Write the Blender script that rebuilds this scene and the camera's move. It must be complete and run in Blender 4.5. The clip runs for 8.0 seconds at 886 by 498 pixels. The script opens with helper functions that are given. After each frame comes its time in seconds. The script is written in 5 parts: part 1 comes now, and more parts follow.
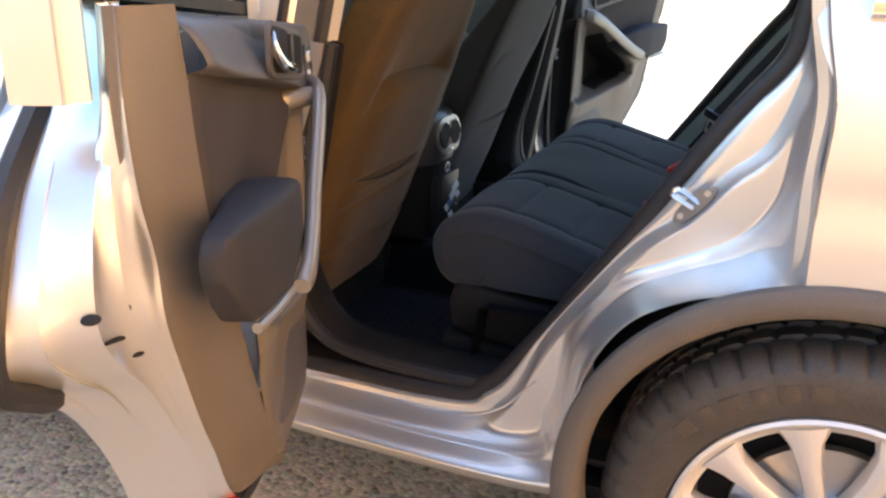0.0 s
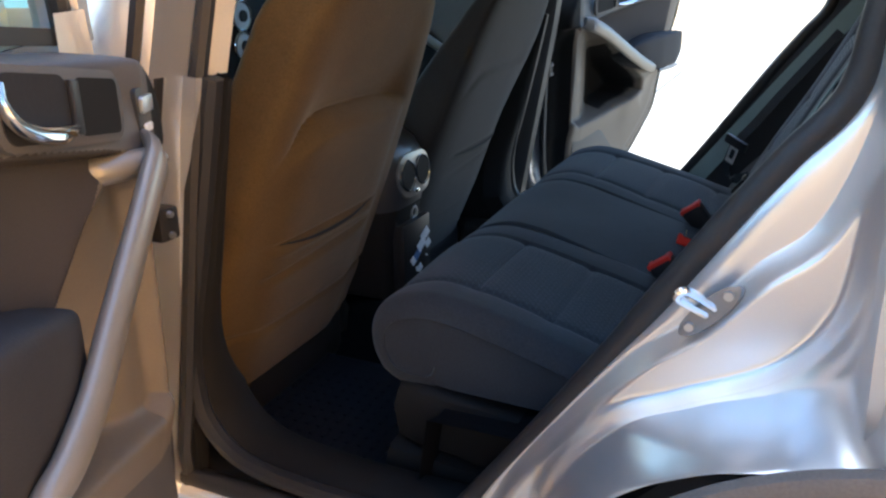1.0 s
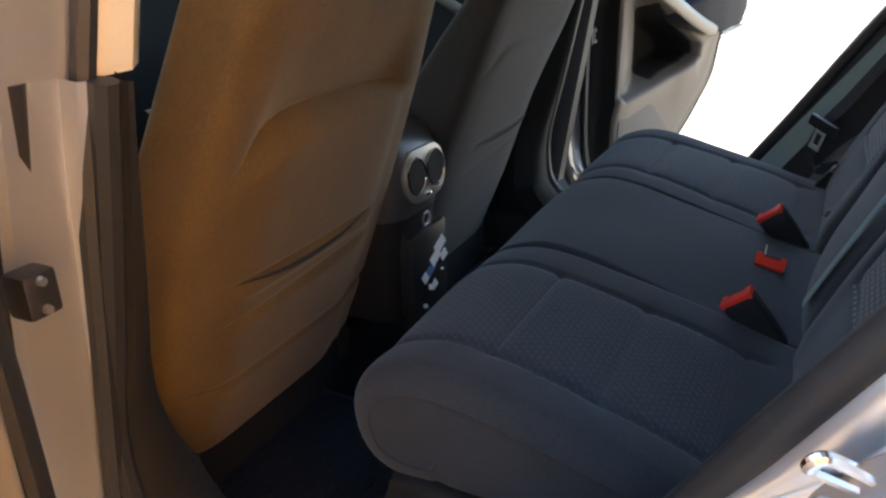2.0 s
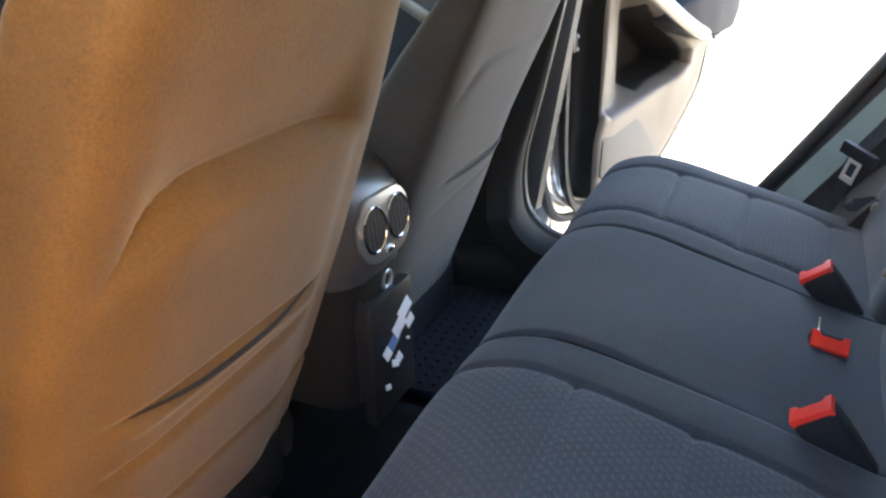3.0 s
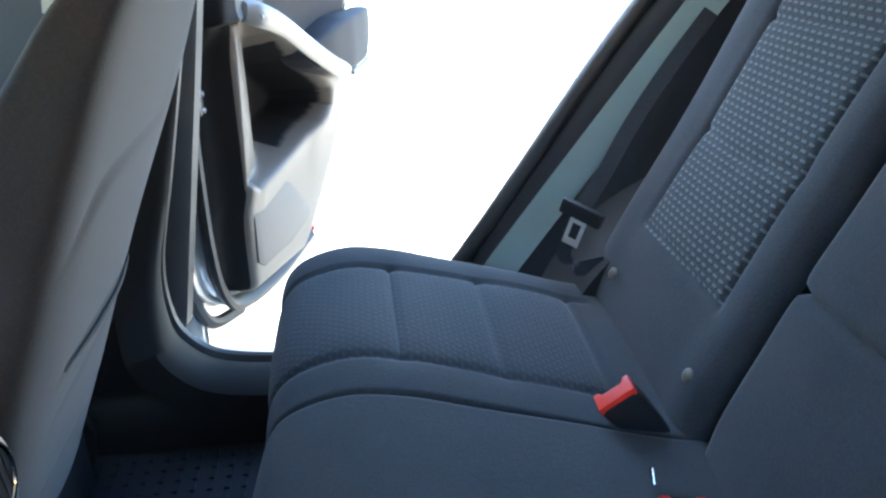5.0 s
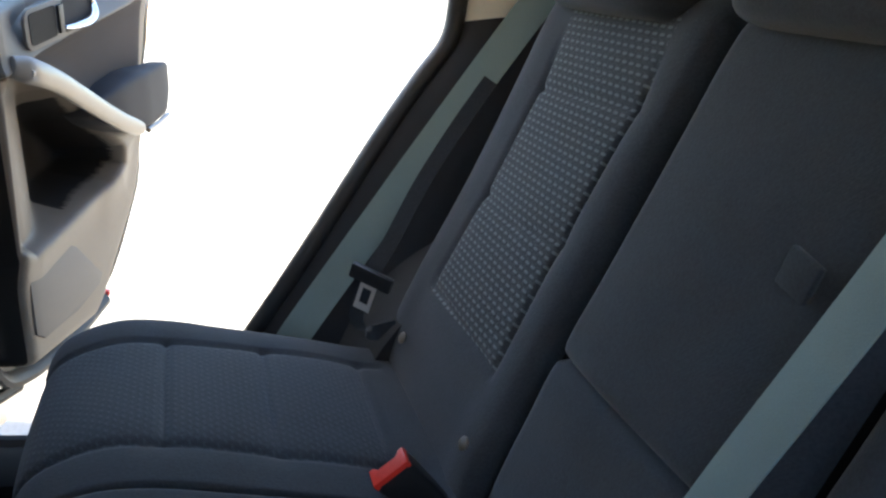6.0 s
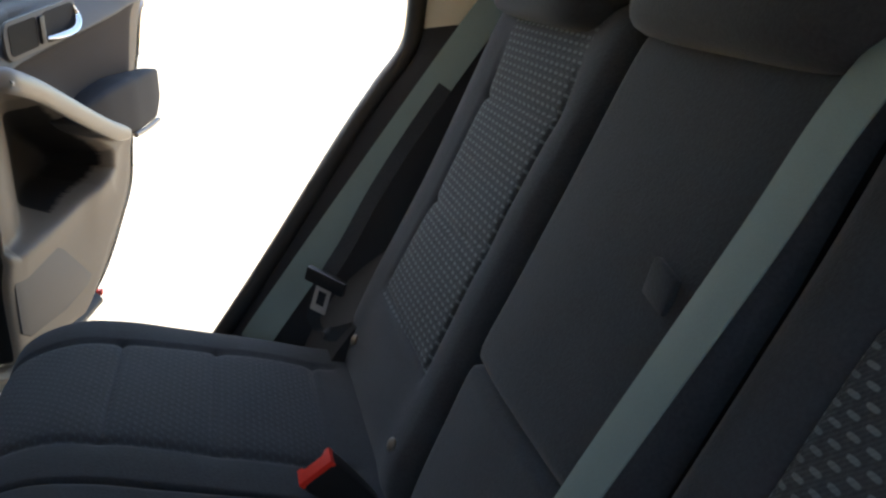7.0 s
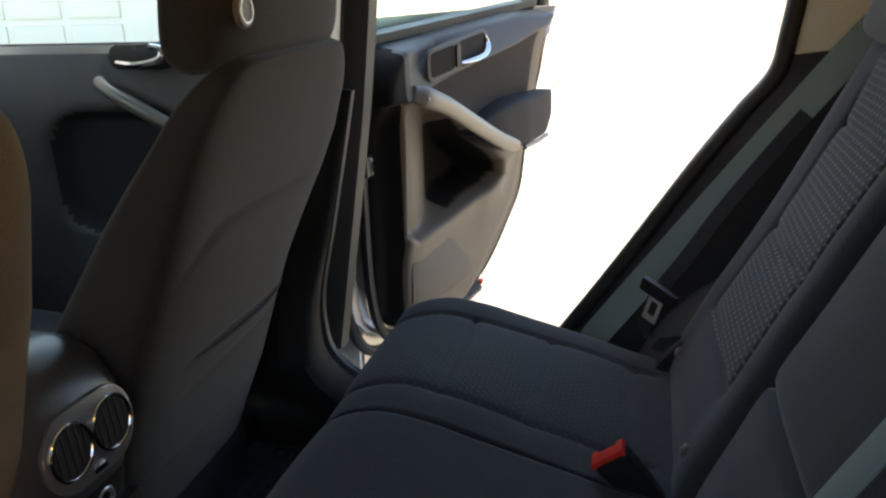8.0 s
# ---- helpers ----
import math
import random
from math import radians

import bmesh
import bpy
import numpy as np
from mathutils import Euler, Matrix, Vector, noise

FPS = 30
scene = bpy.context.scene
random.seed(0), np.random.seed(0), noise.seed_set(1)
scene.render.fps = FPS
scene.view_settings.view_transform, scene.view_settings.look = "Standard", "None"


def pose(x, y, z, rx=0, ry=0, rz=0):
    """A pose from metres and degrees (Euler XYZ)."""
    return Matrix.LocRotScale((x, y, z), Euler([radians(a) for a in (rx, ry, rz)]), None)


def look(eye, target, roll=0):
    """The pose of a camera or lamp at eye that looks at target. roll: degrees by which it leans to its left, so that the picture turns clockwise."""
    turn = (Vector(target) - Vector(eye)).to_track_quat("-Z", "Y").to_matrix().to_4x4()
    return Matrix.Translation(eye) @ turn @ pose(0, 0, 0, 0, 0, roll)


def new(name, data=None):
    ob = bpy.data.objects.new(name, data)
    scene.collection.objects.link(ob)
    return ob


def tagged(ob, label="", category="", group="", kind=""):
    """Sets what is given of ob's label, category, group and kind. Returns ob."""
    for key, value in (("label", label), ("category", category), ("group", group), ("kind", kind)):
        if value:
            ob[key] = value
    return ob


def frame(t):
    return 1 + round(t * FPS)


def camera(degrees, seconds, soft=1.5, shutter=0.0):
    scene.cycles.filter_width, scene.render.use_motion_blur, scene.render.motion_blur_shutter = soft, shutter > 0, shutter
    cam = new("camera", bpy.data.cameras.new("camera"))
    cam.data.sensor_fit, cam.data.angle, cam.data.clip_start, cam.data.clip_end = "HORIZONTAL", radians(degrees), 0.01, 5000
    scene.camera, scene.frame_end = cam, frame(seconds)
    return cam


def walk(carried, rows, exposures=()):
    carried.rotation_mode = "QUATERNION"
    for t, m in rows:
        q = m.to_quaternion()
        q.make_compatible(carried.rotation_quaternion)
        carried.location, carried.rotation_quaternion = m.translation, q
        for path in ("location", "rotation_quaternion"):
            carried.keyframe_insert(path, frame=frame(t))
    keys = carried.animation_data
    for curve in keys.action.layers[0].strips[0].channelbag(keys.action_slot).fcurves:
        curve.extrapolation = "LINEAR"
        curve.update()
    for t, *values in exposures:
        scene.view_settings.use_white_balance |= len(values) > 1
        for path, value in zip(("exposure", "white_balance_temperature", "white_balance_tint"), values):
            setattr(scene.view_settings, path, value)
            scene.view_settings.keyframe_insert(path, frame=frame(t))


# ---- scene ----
cam = camera(57.8, 8.0, soft=2.4)

PATH = [
    (0, (-0.172, -1.154, 1.312), (-0.893, 0.581, 0.624), 0.9),
    (0.5, (-0.155, -0.981, 1.312), (-0.865, 0.761, 0.631), 0.9),
    (1, (-0.208, -0.726, 1.303), (-0.983, 0.99, 0.629), -0.5),
    (1.5, (-0.26, -0.52, 1.292), (-1.109, 1.142, 0.573), -1.3),
    (1.7, (-0.273, -0.46, 1.29), (-1.146, 1.178, 0.545), -2.1),
    (2.8, (-0.453, -0.174, 1.29), (-1.21, 1.499, 0.498), -1.6),
    (3, (-0.479, -0.098, 1.278), (-1.222, 1.584, 0.492), -1.6),
    (3.5, (-0.536, 0.062, 1.269), (-1.233, 1.771, 0.5), -2.2),
    (4, (-0.633, 0.189, 1.272), (-1.094, 1.965, 0.477), -2.1),
    (4.5, (-0.675, 0.288, 1.278), (-0.817, 2.113, 0.47), -2.4),
    (5, (-0.679, 0.337, 1.292), (-0.485, 2.161, 0.495), -1.1),
    (5.2, (-0.655, 0.359, 1.289), (-0.367, 2.18, 0.513), -0.5),
    (6.3, (-0.568, 0.341, 1.317), (0.036, 2.13, 0.657), 2.1),
    (6.5, (-0.546, 0.336, 1.311), (0.057, 2.129, 0.662), 2.1),
    (7, (-0.471, 0.294, 1.334), (0.009, 2.106, 0.636), 0.9),
    (7.5, (-0.399, 0.272, 1.348), (-0.377, 2.146, 0.65), -0.9),
    (8, (-0.376, 0.186, 1.35), (-0.868, 2.016, 0.71), -2.1),
]
walk(cam, [(t, look(eye, target, roll)) for t, eye, target, roll in PATH],
     [(0.0, 2.25, 6400, 8), (0.6, 2.25, 5500, 4), (1.0, 2.2, 5700, 4), (1.5, 2.15, 6500, 6), (3.0, 3.95, 6800, 10), (4.5, 4.15, 5500, 0), (5.2, 3.6, 5700, 4), (6.4, 2.6, 6900, 9), (8.0, 2.05, 7300, 10)])

# ---- world and sun ----
world = bpy.data.worlds.new("sky")
scene.world = world
world.use_nodes = True
wn = world.node_tree
sky = wn.nodes.new("ShaderNodeTexSky")
sky.sky_type, sky.sun_disc = "NISHITA", False
SUN_AZ, SUN_EL = -66.0, 46.0          # degrees: from +y towards +x, and above the horizon
sky.sun_elevation, sky.sun_rotation = radians(SUN_EL), radians(SUN_AZ)
wn.links.new(sky.outputs["Color"], wn.nodes["Background"].inputs["Color"])
wn.nodes["Background"].inputs["Strength"].default_value = 0.15
sun = new("sun", bpy.data.lights.new("sun", "SUN"))
sun.data.energy, sun.data.angle, sun.data.color = 5.0, radians(0.6), (1.0, 0.9, 0.74)
sd = Vector((math.sin(radians(SUN_AZ)) * math.cos(radians(SUN_EL)), math.cos(radians(SUN_AZ)) * math.cos(radians(SUN_EL)), math.sin(radians(SUN_EL))))
sun.matrix_world = look(sd * 20, (0, 0, 0))

# ---- materials ----
def node(nt, kind, **inputs):
    n = nt.nodes.new(kind)
    for k, v in inputs.items():
        n.inputs[k.replace("_", " ")].default_value = v
    return n


def surface(name, color, rough=0.6, metal=0.0, var=0.25, scale=6.0, grain=200.0, bump=0.15, coat=0.0, spec=0.5, sheen=0.0, depth=0.001):
    """Noise at two scales in colour and roughness, and a fine relief."""
    m = bpy.data.materials.new(name)
    m.use_nodes = True
    nt = m.node_tree
    b = nt.nodes["Principled BSDF"]
    co = nt.nodes.new("ShaderNodeTexCoord")
    big = node(nt, "ShaderNodeTexNoise", Scale=scale, Detail=5.0, Roughness=0.6)
    fine = node(nt, "ShaderNodeTexNoise", Scale=grain, Detail=3.0)
    nt.links.new(co.outputs["Object"], big.inputs["Vector"])
    nt.links.new(co.outputs["Object"], fine.inputs["Vector"])
    add = nt.nodes.new("ShaderNodeMath")
    add.operation = "ADD"
    nt.links.new(big.outputs["Fac"], add.inputs[0])
    nt.links.new(fine.outputs["Fac"], add.inputs[1])
    ramp = nt.nodes.new("ShaderNodeMapRange")
    ramp.inputs["From Min"].default_value, ramp.inputs["From Max"].default_value = 0.6, 1.4
    ramp.inputs["To Min"].default_value, ramp.inputs["To Max"].default_value = 1 - var, 1 + var
    nt.links.new(add.outputs[0], ramp.inputs["Value"])
    mul = nt.nodes.new("ShaderNodeVectorMath")
    mul.operation = "SCALE"
    mul.inputs[0].default_value = color
    nt.links.new(ramp.outputs[0], mul.inputs["Scale"])
    nt.links.new(mul.outputs[0], b.inputs["Base Color"])
    rr = nt.nodes.new("ShaderNodeMapRange")
    rr.inputs["To Min"].default_value, rr.inputs["To Max"].default_value = max(rough - 0.1, 0.02), min(rough + 0.1, 1)
    nt.links.new(big.outputs["Fac"], rr.inputs["Value"])
    nt.links.new(rr.outputs[0], b.inputs["Roughness"])
    b.inputs["Metallic"].default_value = metal
    b.inputs["Coat Weight"].default_value = coat
    b.inputs["Coat Roughness"].default_value = 0.06
    b.inputs["Specular IOR Level"].default_value = spec
    b.inputs["Sheen Weight"].default_value = sheen
    if bump:
        bp = node(nt, "ShaderNodeBump", Strength=bump, Distance=depth)
        nt.links.new(fine.outputs["Fac"], bp.inputs["Height"])
        nt.links.new(bp.outputs[0], b.inputs["Normal"])
    return m


def woven(name, color, dot=None, pitch=0.017, dot_size=(0.0055, 0.0022), shear=0.0, ribs=0.12, raised=0.8):
    """Woven cloth laid out in metres by the mesh's UV map; dot: colour of the staggered raised stitches."""
    m = surface(name, color, 0.9, 0, 0.30, 9.0, 330.0, 0.5, sheen=0.15, spec=0.2)
    nt = m.node_tree
    b = nt.nodes["Principled BSDF"]
    uv = nt.nodes.new("ShaderNodeUVMap")
    sep = nt.nodes.new("ShaderNodeSeparateXYZ")
    nt.links.new(uv.outputs[0], sep.inputs[0])

    def mth(op, a, c=None):
        n = nt.nodes.new("ShaderNodeMath")
        n.operation = op
        for i, v in enumerate((a, c)):
            if v is None:
                continue
            if isinstance(v, (int, float)):
                n.inputs[i].default_value = v
            else:
                nt.links.new(v, n.inputs[i])
        return n.outputs[0]

    # weave ribs
    rib = mth("SINE", mth("MULTIPLY", mth("ADD", sep.outputs[0], mth("MULTIPLY", sep.outputs[1], 0.8)), 1600.0))
    height = mth("MULTIPLY", rib, ribs)
    if dot:
        row = mth("DIVIDE", sep.outputs[1], pitch * 0.62)
        shift = mth("MULTIPLY", mth("MODULO", mth("ABSOLUTE", mth("FLOOR", row)), 2.0), 0.5)
        cx = mth("SUBTRACT", mth("FRACT", mth("ADD", mth("DIVIDE", sep.outputs[0], pitch), shift)), 0.5)
        cy = mth("SUBTRACT", mth("FRACT", row), 0.5)
        ex = mth("MULTIPLY", cx, pitch / dot_size[0])
        ey = mth("MULTIPLY", mth("ADD", cy, mth("MULTIPLY", cx, shear)), pitch * 0.62 / dot_size[1])
        r2 = mth("ADD", mth("POWER", mth("ABSOLUTE", ex), 3.0), mth("POWER", mth("ABSOLUTE", ey), 3.0))
        mask = nt.nodes.new("ShaderNodeMapRange")
        mask.inputs["From Min"].default_value, mask.inputs["From Max"].default_value = 1.3, 0.5
        nt.links.new(r2, mask.inputs["Value"])
        pad = mth("SUBTRACT", 1.0, mth("MULTIPLY", mth("ADD", mth("MULTIPLY", cx, cx), mth("MULTIPLY", cy, cy)), 2.0))
        height = mth("ADD", mth("ADD", height, mth("MULTIPLY", mask.outputs[0], raised)), mth("MULTIPLY", pad, raised))
        mix = nt.nodes.new("ShaderNodeMix")
        mix.data_type = "RGBA"
        old = b.inputs["Base Color"].links[0].from_socket
        nt.links.new(mask.outputs[0], mix.inputs[0])
        nt.links.new(old, mix.inputs[6])
        mix.inputs[7].default_value = (*dot, 1)
        nt.links.new(mix.outputs[2], b.inputs["Base Color"])
    bp = node(nt, "ShaderNodeBump", Strength=0.7, Distance=0.0012)
    nt.links.new(height, bp.inputs["Height"])
    prev = b.inputs["Normal"].links[0].from_socket
    nt.links.new(prev, bp.inputs["Normal"])
    nt.links.new(bp.outputs[0], b.inputs["Normal"])
    return m


def glass(name, tint, rough=0.0):
    m = bpy.data.materials.new(name)
    m.use_nodes = True
    nt = m.node_tree
    b = nt.nodes["Principled BSDF"]
    b.inputs["Base Color"].default_value = (*tint, 1)
    b.inputs["Transmission Weight"].default_value = 1.0
    b.inputs["Roughness"].default_value = rough
    b.inputs["IOR"].default_value = 1.02
    return m


PAINT = surface("silver_paint", (0.80, 0.80, 0.79), 0.32, 0.8, 0.04, 3.0, 900.0, 0.0, coat=0.4)
CLAD = surface("cladding_plastic", (0.115, 0.105, 0.094), 0.55, 0, 0.2, 8.0, 350.0, 0.3)
TRIM = surface("dark_trim", (0.013, 0.0125, 0.012), 0.72, 0, 0.15, 6.0, 500.0, 0.35, spec=0.2)
TRIM_GREY = surface("grey_trim", (0.142, 0.122, 0.098), 0.5, 0, 0.12, 6.0, 500.0, 0.35)
TRIM_SOFT = surface("soft_trim", (0.085, 0.083, 0.082), 0.55, 0, 0.15, 6.0, 500.0, 0.3)
TRIM_DARK = surface("dark_soft_trim", (0.030, 0.030, 0.033), 0.7, 0, 0.15, 6.0, 500.0, 0.35, spec=0.3)
TRIM_PAD = surface("cloth_pad", (0.05, 0.046, 0.045), 0.85, 0, 0.15, 6.0, 600.0, 0.5, spec=0.2)
BEIGE = surface("light_trim", (0.72, 0.68, 0.58), 0.75, 0, 0.06, 5.0, 400.0, 0.2)
RUBBER = surface("rubber", (0.02, 0.02, 0.021), 0.5, 0, 0.2, 15.0, 300.0, 0.2)
TYRE = surface("tyre_rubber", (0.062, 0.058, 0.053), 0.5, 0, 0.35, 14.0, 260.0, 0.4)
LETTER = surface("tyre_lettering", (0.072, 0.060, 0.047), 0.7, 0, 0.3, 30.0, 300.0, 0.2)
ALLOY = surface("alloy", (0.72, 0.71, 0.69), 0.35, 0.45, 0.06, 8.0, 400.0, 0.05, coat=0.4)
# wheel liner colour, also used as painted shade in small openings
DARK = surface("liner_and_hole_shade", (0.012, 0.012, 0.013), 0.8, 0, 0.2, 8.0, 150.0, 0.3)
CARPET = surface("carpet", (0.008, 0.008, 0.009), 0.95, 0, 0.4, 30.0, 700.0, 0.8, spec=0.1, depth=0.003)
MAT = surface("mat_rubber", (0.010, 0.012, 0.018), 0.6, 0, 0.25, 20.0, 300.0, 0.3, spec=0.3)
CLOTH = woven("seat_cloth", (0.031, 0.036, 0.043), ribs=0.03)
INSERT = woven("seat_insert_cloth", (0.034, 0.039, 0.044), (0.105, 0.124, 0.131), 0.0155, (0.0050, 0.0019))
INSERT_LOW = woven("cushion_insert_cloth", (0.033, 0.039, 0.047), (0.044, 0.052, 0.062), 0.0125, (0.0034, 0.0015), 0.4, 0.06, 0.3)
# near seat's cover: the warm light on it is worked into the colour
SEATBACK_WARMLIT = woven("warm_lit_seat_cover", (0.106, 0.065, 0.023), ribs=0.012)
# far seat's cover: a darker colour carries the shade on that side
SEATBACK_SHADED = woven("shaded_seat_cover", (0.035, 0.030, 0.026), ribs=0.012)
BELT = surface("belt_webbing", (0.16, 0.22, 0.222), 0.75, 0, 0.1, 12.0, 900.0, 0.4)
GLOSS = surface("hood_plastic", (0.052, 0.053, 0.055), 0.32, 0, 0.12, 8.0, 500.0, 0.1)
FIN = surface("vent_fin_plastic", (0.014, 0.010, 0.007), 0.5, 0, 0.1, 9.0, 400.0, 0.05)
STEEL = surface("dull_steel", (0.58, 0.57, 0.54), 0.5, 0.3, 0.05, 9.0, 400.0, 0.05)
CHROME = surface("chrome", (0.8, 0.8, 0.8), 0.12, 1.0, 0.03, 9.0, 300.0, 0.0)
SATIN = surface("satin_metal", (0.55, 0.55, 0.55), 0.33, 0.9, 0.05, 9.0, 400.0, 0.03)
VENT = surface("vent_plastic", (0.26, 0.26, 0.26), 0.33, 0.6, 0.06, 9.0, 400.0, 0.05)
RED = surface("red_button", (0.72, 0.035, 0.02), 0.4, 0, 0.1, 20.0, 300.0, 0.1)
BLACK = surface("black_plastic", (0.018, 0.018, 0.019), 0.4, 0, 0.15, 10.0, 400.0, 0.15)
PAPER = surface("paper", (0.75, 0.78, 0.8), 0.6, 0, 0.06, 30.0, 400.0, 0.1)
BLUEPAPER = surface("blue_paper", (0.12, 0.22, 0.45), 0.6, 0, 0.1, 30.0, 400.0, 0.1)
AMBER = surface("amber_light", (0.8, 0.35, 0.06), 0.25, 0, 0.1, 20.0, 300.0, 0.05)
GLASS = glass("window_glass", (0.78, 0.93, 0.90))
CONCRETE = surface("driveway_concrete", (0.32, 0.31, 0.29), 0.85, 0, 0.14, 1.3, 90.0, 0.5, depth=0.004)
SILVER = surface("silver_plastic", (0.27, 0.255, 0.23), 0.33, 0.35, 0.06, 9.0, 400.0, 0.08)
TAN = surface("tan_reflect_wall", (0.38, 0.27, 0.15), 0.9, 0, 0.12, 0.9, 60.0, 0.5, depth=0.004)
# saturated colour of the added bounce wall
WARM_BOUNCE = surface("warm_bounce_wall", (0.88, 0.47, 0.16), 0.9, 0, 0.12, 1.0, 60.0, 0.6, depth=0.004)
WHITEWALL = surface("white_siding", (0.78, 0.78, 0.75), 0.7, 0, 0.06, 1.0, 60.0, 0.3, depth=0.003)


def aggregate():
    """Exposed-aggregate concrete: small pebbles in a pale matrix."""
    m = surface("exposed_aggregate", (0.46, 0.36, 0.245), 0.85, 0, 0.3, 2.0, 60.0, 0.4, depth=0.004)
    nt = m.node_tree
    b = nt.nodes["Principled BSDF"]
    co = nt.nodes.new("ShaderNodeTexCoord")
    vor = node(nt, "ShaderNodeTexVoronoi", Scale=75.0)
    nt.links.new(co.outputs["Object"], vor.inputs["Vector"])
    hsv = node(nt, "ShaderNodeHueSaturation", Saturation=0.22, Value=0.62)
    nt.links.new(vor.outputs["Color"], hsv.inputs["Color"])
    mix = nt.nodes.new("ShaderNodeMix")
    mix.data_type, mix.blend_type = "RGBA", "OVERLAY"
    mix.inputs[0].default_value = 0.75
    nt.links.new(b.inputs["Base Color"].links[0].from_socket, mix.inputs[6])
    nt.links.new(hsv.outputs[0], mix.inputs[7])
    nt.links.new(mix.outputs[2], b.inputs["Base Color"])
    bp = node(nt, "ShaderNodeBump", Strength=0.9, Distance=0.006)
    bp.invert = True
    nt.links.new(vor.outputs["Distance"], bp.inputs["Height"])
    nt.links.new(bp.outputs[0], b.inputs["Normal"])
    return m


AGG = aggregate()

# ---- mesh helpers ----
def finish(bm, name, mat, sharp=40):
    bmesh.ops.recalc_face_normals(bm, faces=bm.faces)
    me = bpy.data.meshes.new(name)
    bm.to_mesh(me)
    bm.free()
    for p in me.polygons:
        p.use_smooth = True
    me.set_sharp_from_angle(angle=radians(sharp))
    for m in (mat if isinstance(mat, (list, tuple)) else [mat]):
        me.materials.append(m)
    return me


def part(name, bm, mat, parent=None, label="", sharp=40):
    ob = new(name, finish(bm, name, mat, sharp))
    ob.parent = parent
    return tagged(ob, label)


def thing(name, label, category, at=(0, 0, 0), group="", kind=""):
    ob = new(name)
    ob.location = at
    return tagged(ob, label, category, group, kind)


def spline(pts, per=8):
    """A smooth curve through the points (Catmull-Rom)."""
    p = [np.array(q, float) for q in pts]
    p = [2 * p[0] - p[1]] + p + [2 * p[-1] - p[-2]]
    out = []
    for i in range(1, len(p) - 2):
        for k in range(per):
            t = k / per
            out.append(0.5 * (2 * p[i] + (p[i + 1] - p[i - 1]) * t + (2 * p[i - 1] - 5 * p[i] + 4 * p[i + 1] - p[i + 2]) * t * t
                              + (3 * p[i] - p[i - 1] - 3 * p[i + 1] + p[i + 2]) * t ** 3))
    return np.array(out + [p[-2]])


def box(bm, lo, hi, bevel=0.0, m=None, seg=2):
    mat = Matrix.Translation([(a + b) / 2 for a, b in zip(lo, hi)]) @ Matrix.Diagonal([b - a for a, b in zip(lo, hi)] + [1])
    g = bmesh.ops.create_cube(bm, size=1, matrix=mat)
    if bevel:
        es = list({e for v in g["verts"] for e in v.link_edges})
        g = {"verts": list({v for f in bmesh.ops.bevel(bm, geom=es, offset=bevel, segments=seg, affect="EDGES", profile=0.6)["faces"] for v in f.verts}
                           | {v for v in g["verts"] if v.is_valid})}
    if m is not None:
        bmesh.ops.transform(bm, matrix=m, verts=[v for v in g["verts"] if v.is_valid])


def rings(bm, rr, closed=True, caps=True, wrap=False):
    """Skin between rings of points."""
    vs = [[bm.verts.new(p) for p in r] for r in rr]
    n = len(vs[0])
    pairs = list(zip(vs, vs[1:])) + ([(vs[-1], vs[0])] if wrap else [])
    for a, b in pairs:
        for i in range(n if closed else n - 1):
            j = (i + 1) % n
            bm.faces.new((a[i], a[j], b[j], b[i]))
    if caps and closed and not wrap:
        bm.faces.new(vs[0][::-1])
        bm.faces.new(vs[-1])
    return vs


def tube(bm, pts, r, n=10, flat=1.0, wrap=False):
    pts = [Vector(p) for p in pts]
    up, rr = Vector((0.31, 0.17, 0.93)), []
    for i, p in enumerate(pts):
        a = pts[(i + 1) % len(pts)] if (wrap or i + 1 < len(pts)) else p
        b = pts[i - 1] if (wrap or i) else p
        d = (a - b).normalized()
        s = d.cross(up).normalized()
        q = s.cross(d)
        up = q
        rad = r[i] if isinstance(r, (list, tuple)) else r
        rr.append([p + rad * (math.cos(2 * math.pi * k / n) * s + flat * math.sin(2 * math.pi * k / n) * q) for k in range(n)])
    rings(bm, rr, wrap=wrap)


def ribbon(bm, pts, across, width, thick=0.0014, curl=0.0):
    """A strap along pts; across: its width direction."""
    rr = []
    pts = [Vector(p) for p in pts]
    for i, p in enumerate(pts):
        d = (pts[min(i + 1, len(pts) - 1)] - pts[max(i - 1, 0)]).normalized()
        a = across[i] if isinstance(across, list) else across
        a = Vector(a)
        a = (a - d * a.dot(d)).normalized()
        nrm = a.cross(d)
        top = [p + a * width * (k / 6 - 0.5) + nrm * (curl * (1 - (k / 3 - 1) ** 2)) for k in range(7)]
        rr.append([v + nrm * thick / 2 for v in top] + [v - nrm * thick / 2 for v in reversed(top)])
    rings(bm, rr)


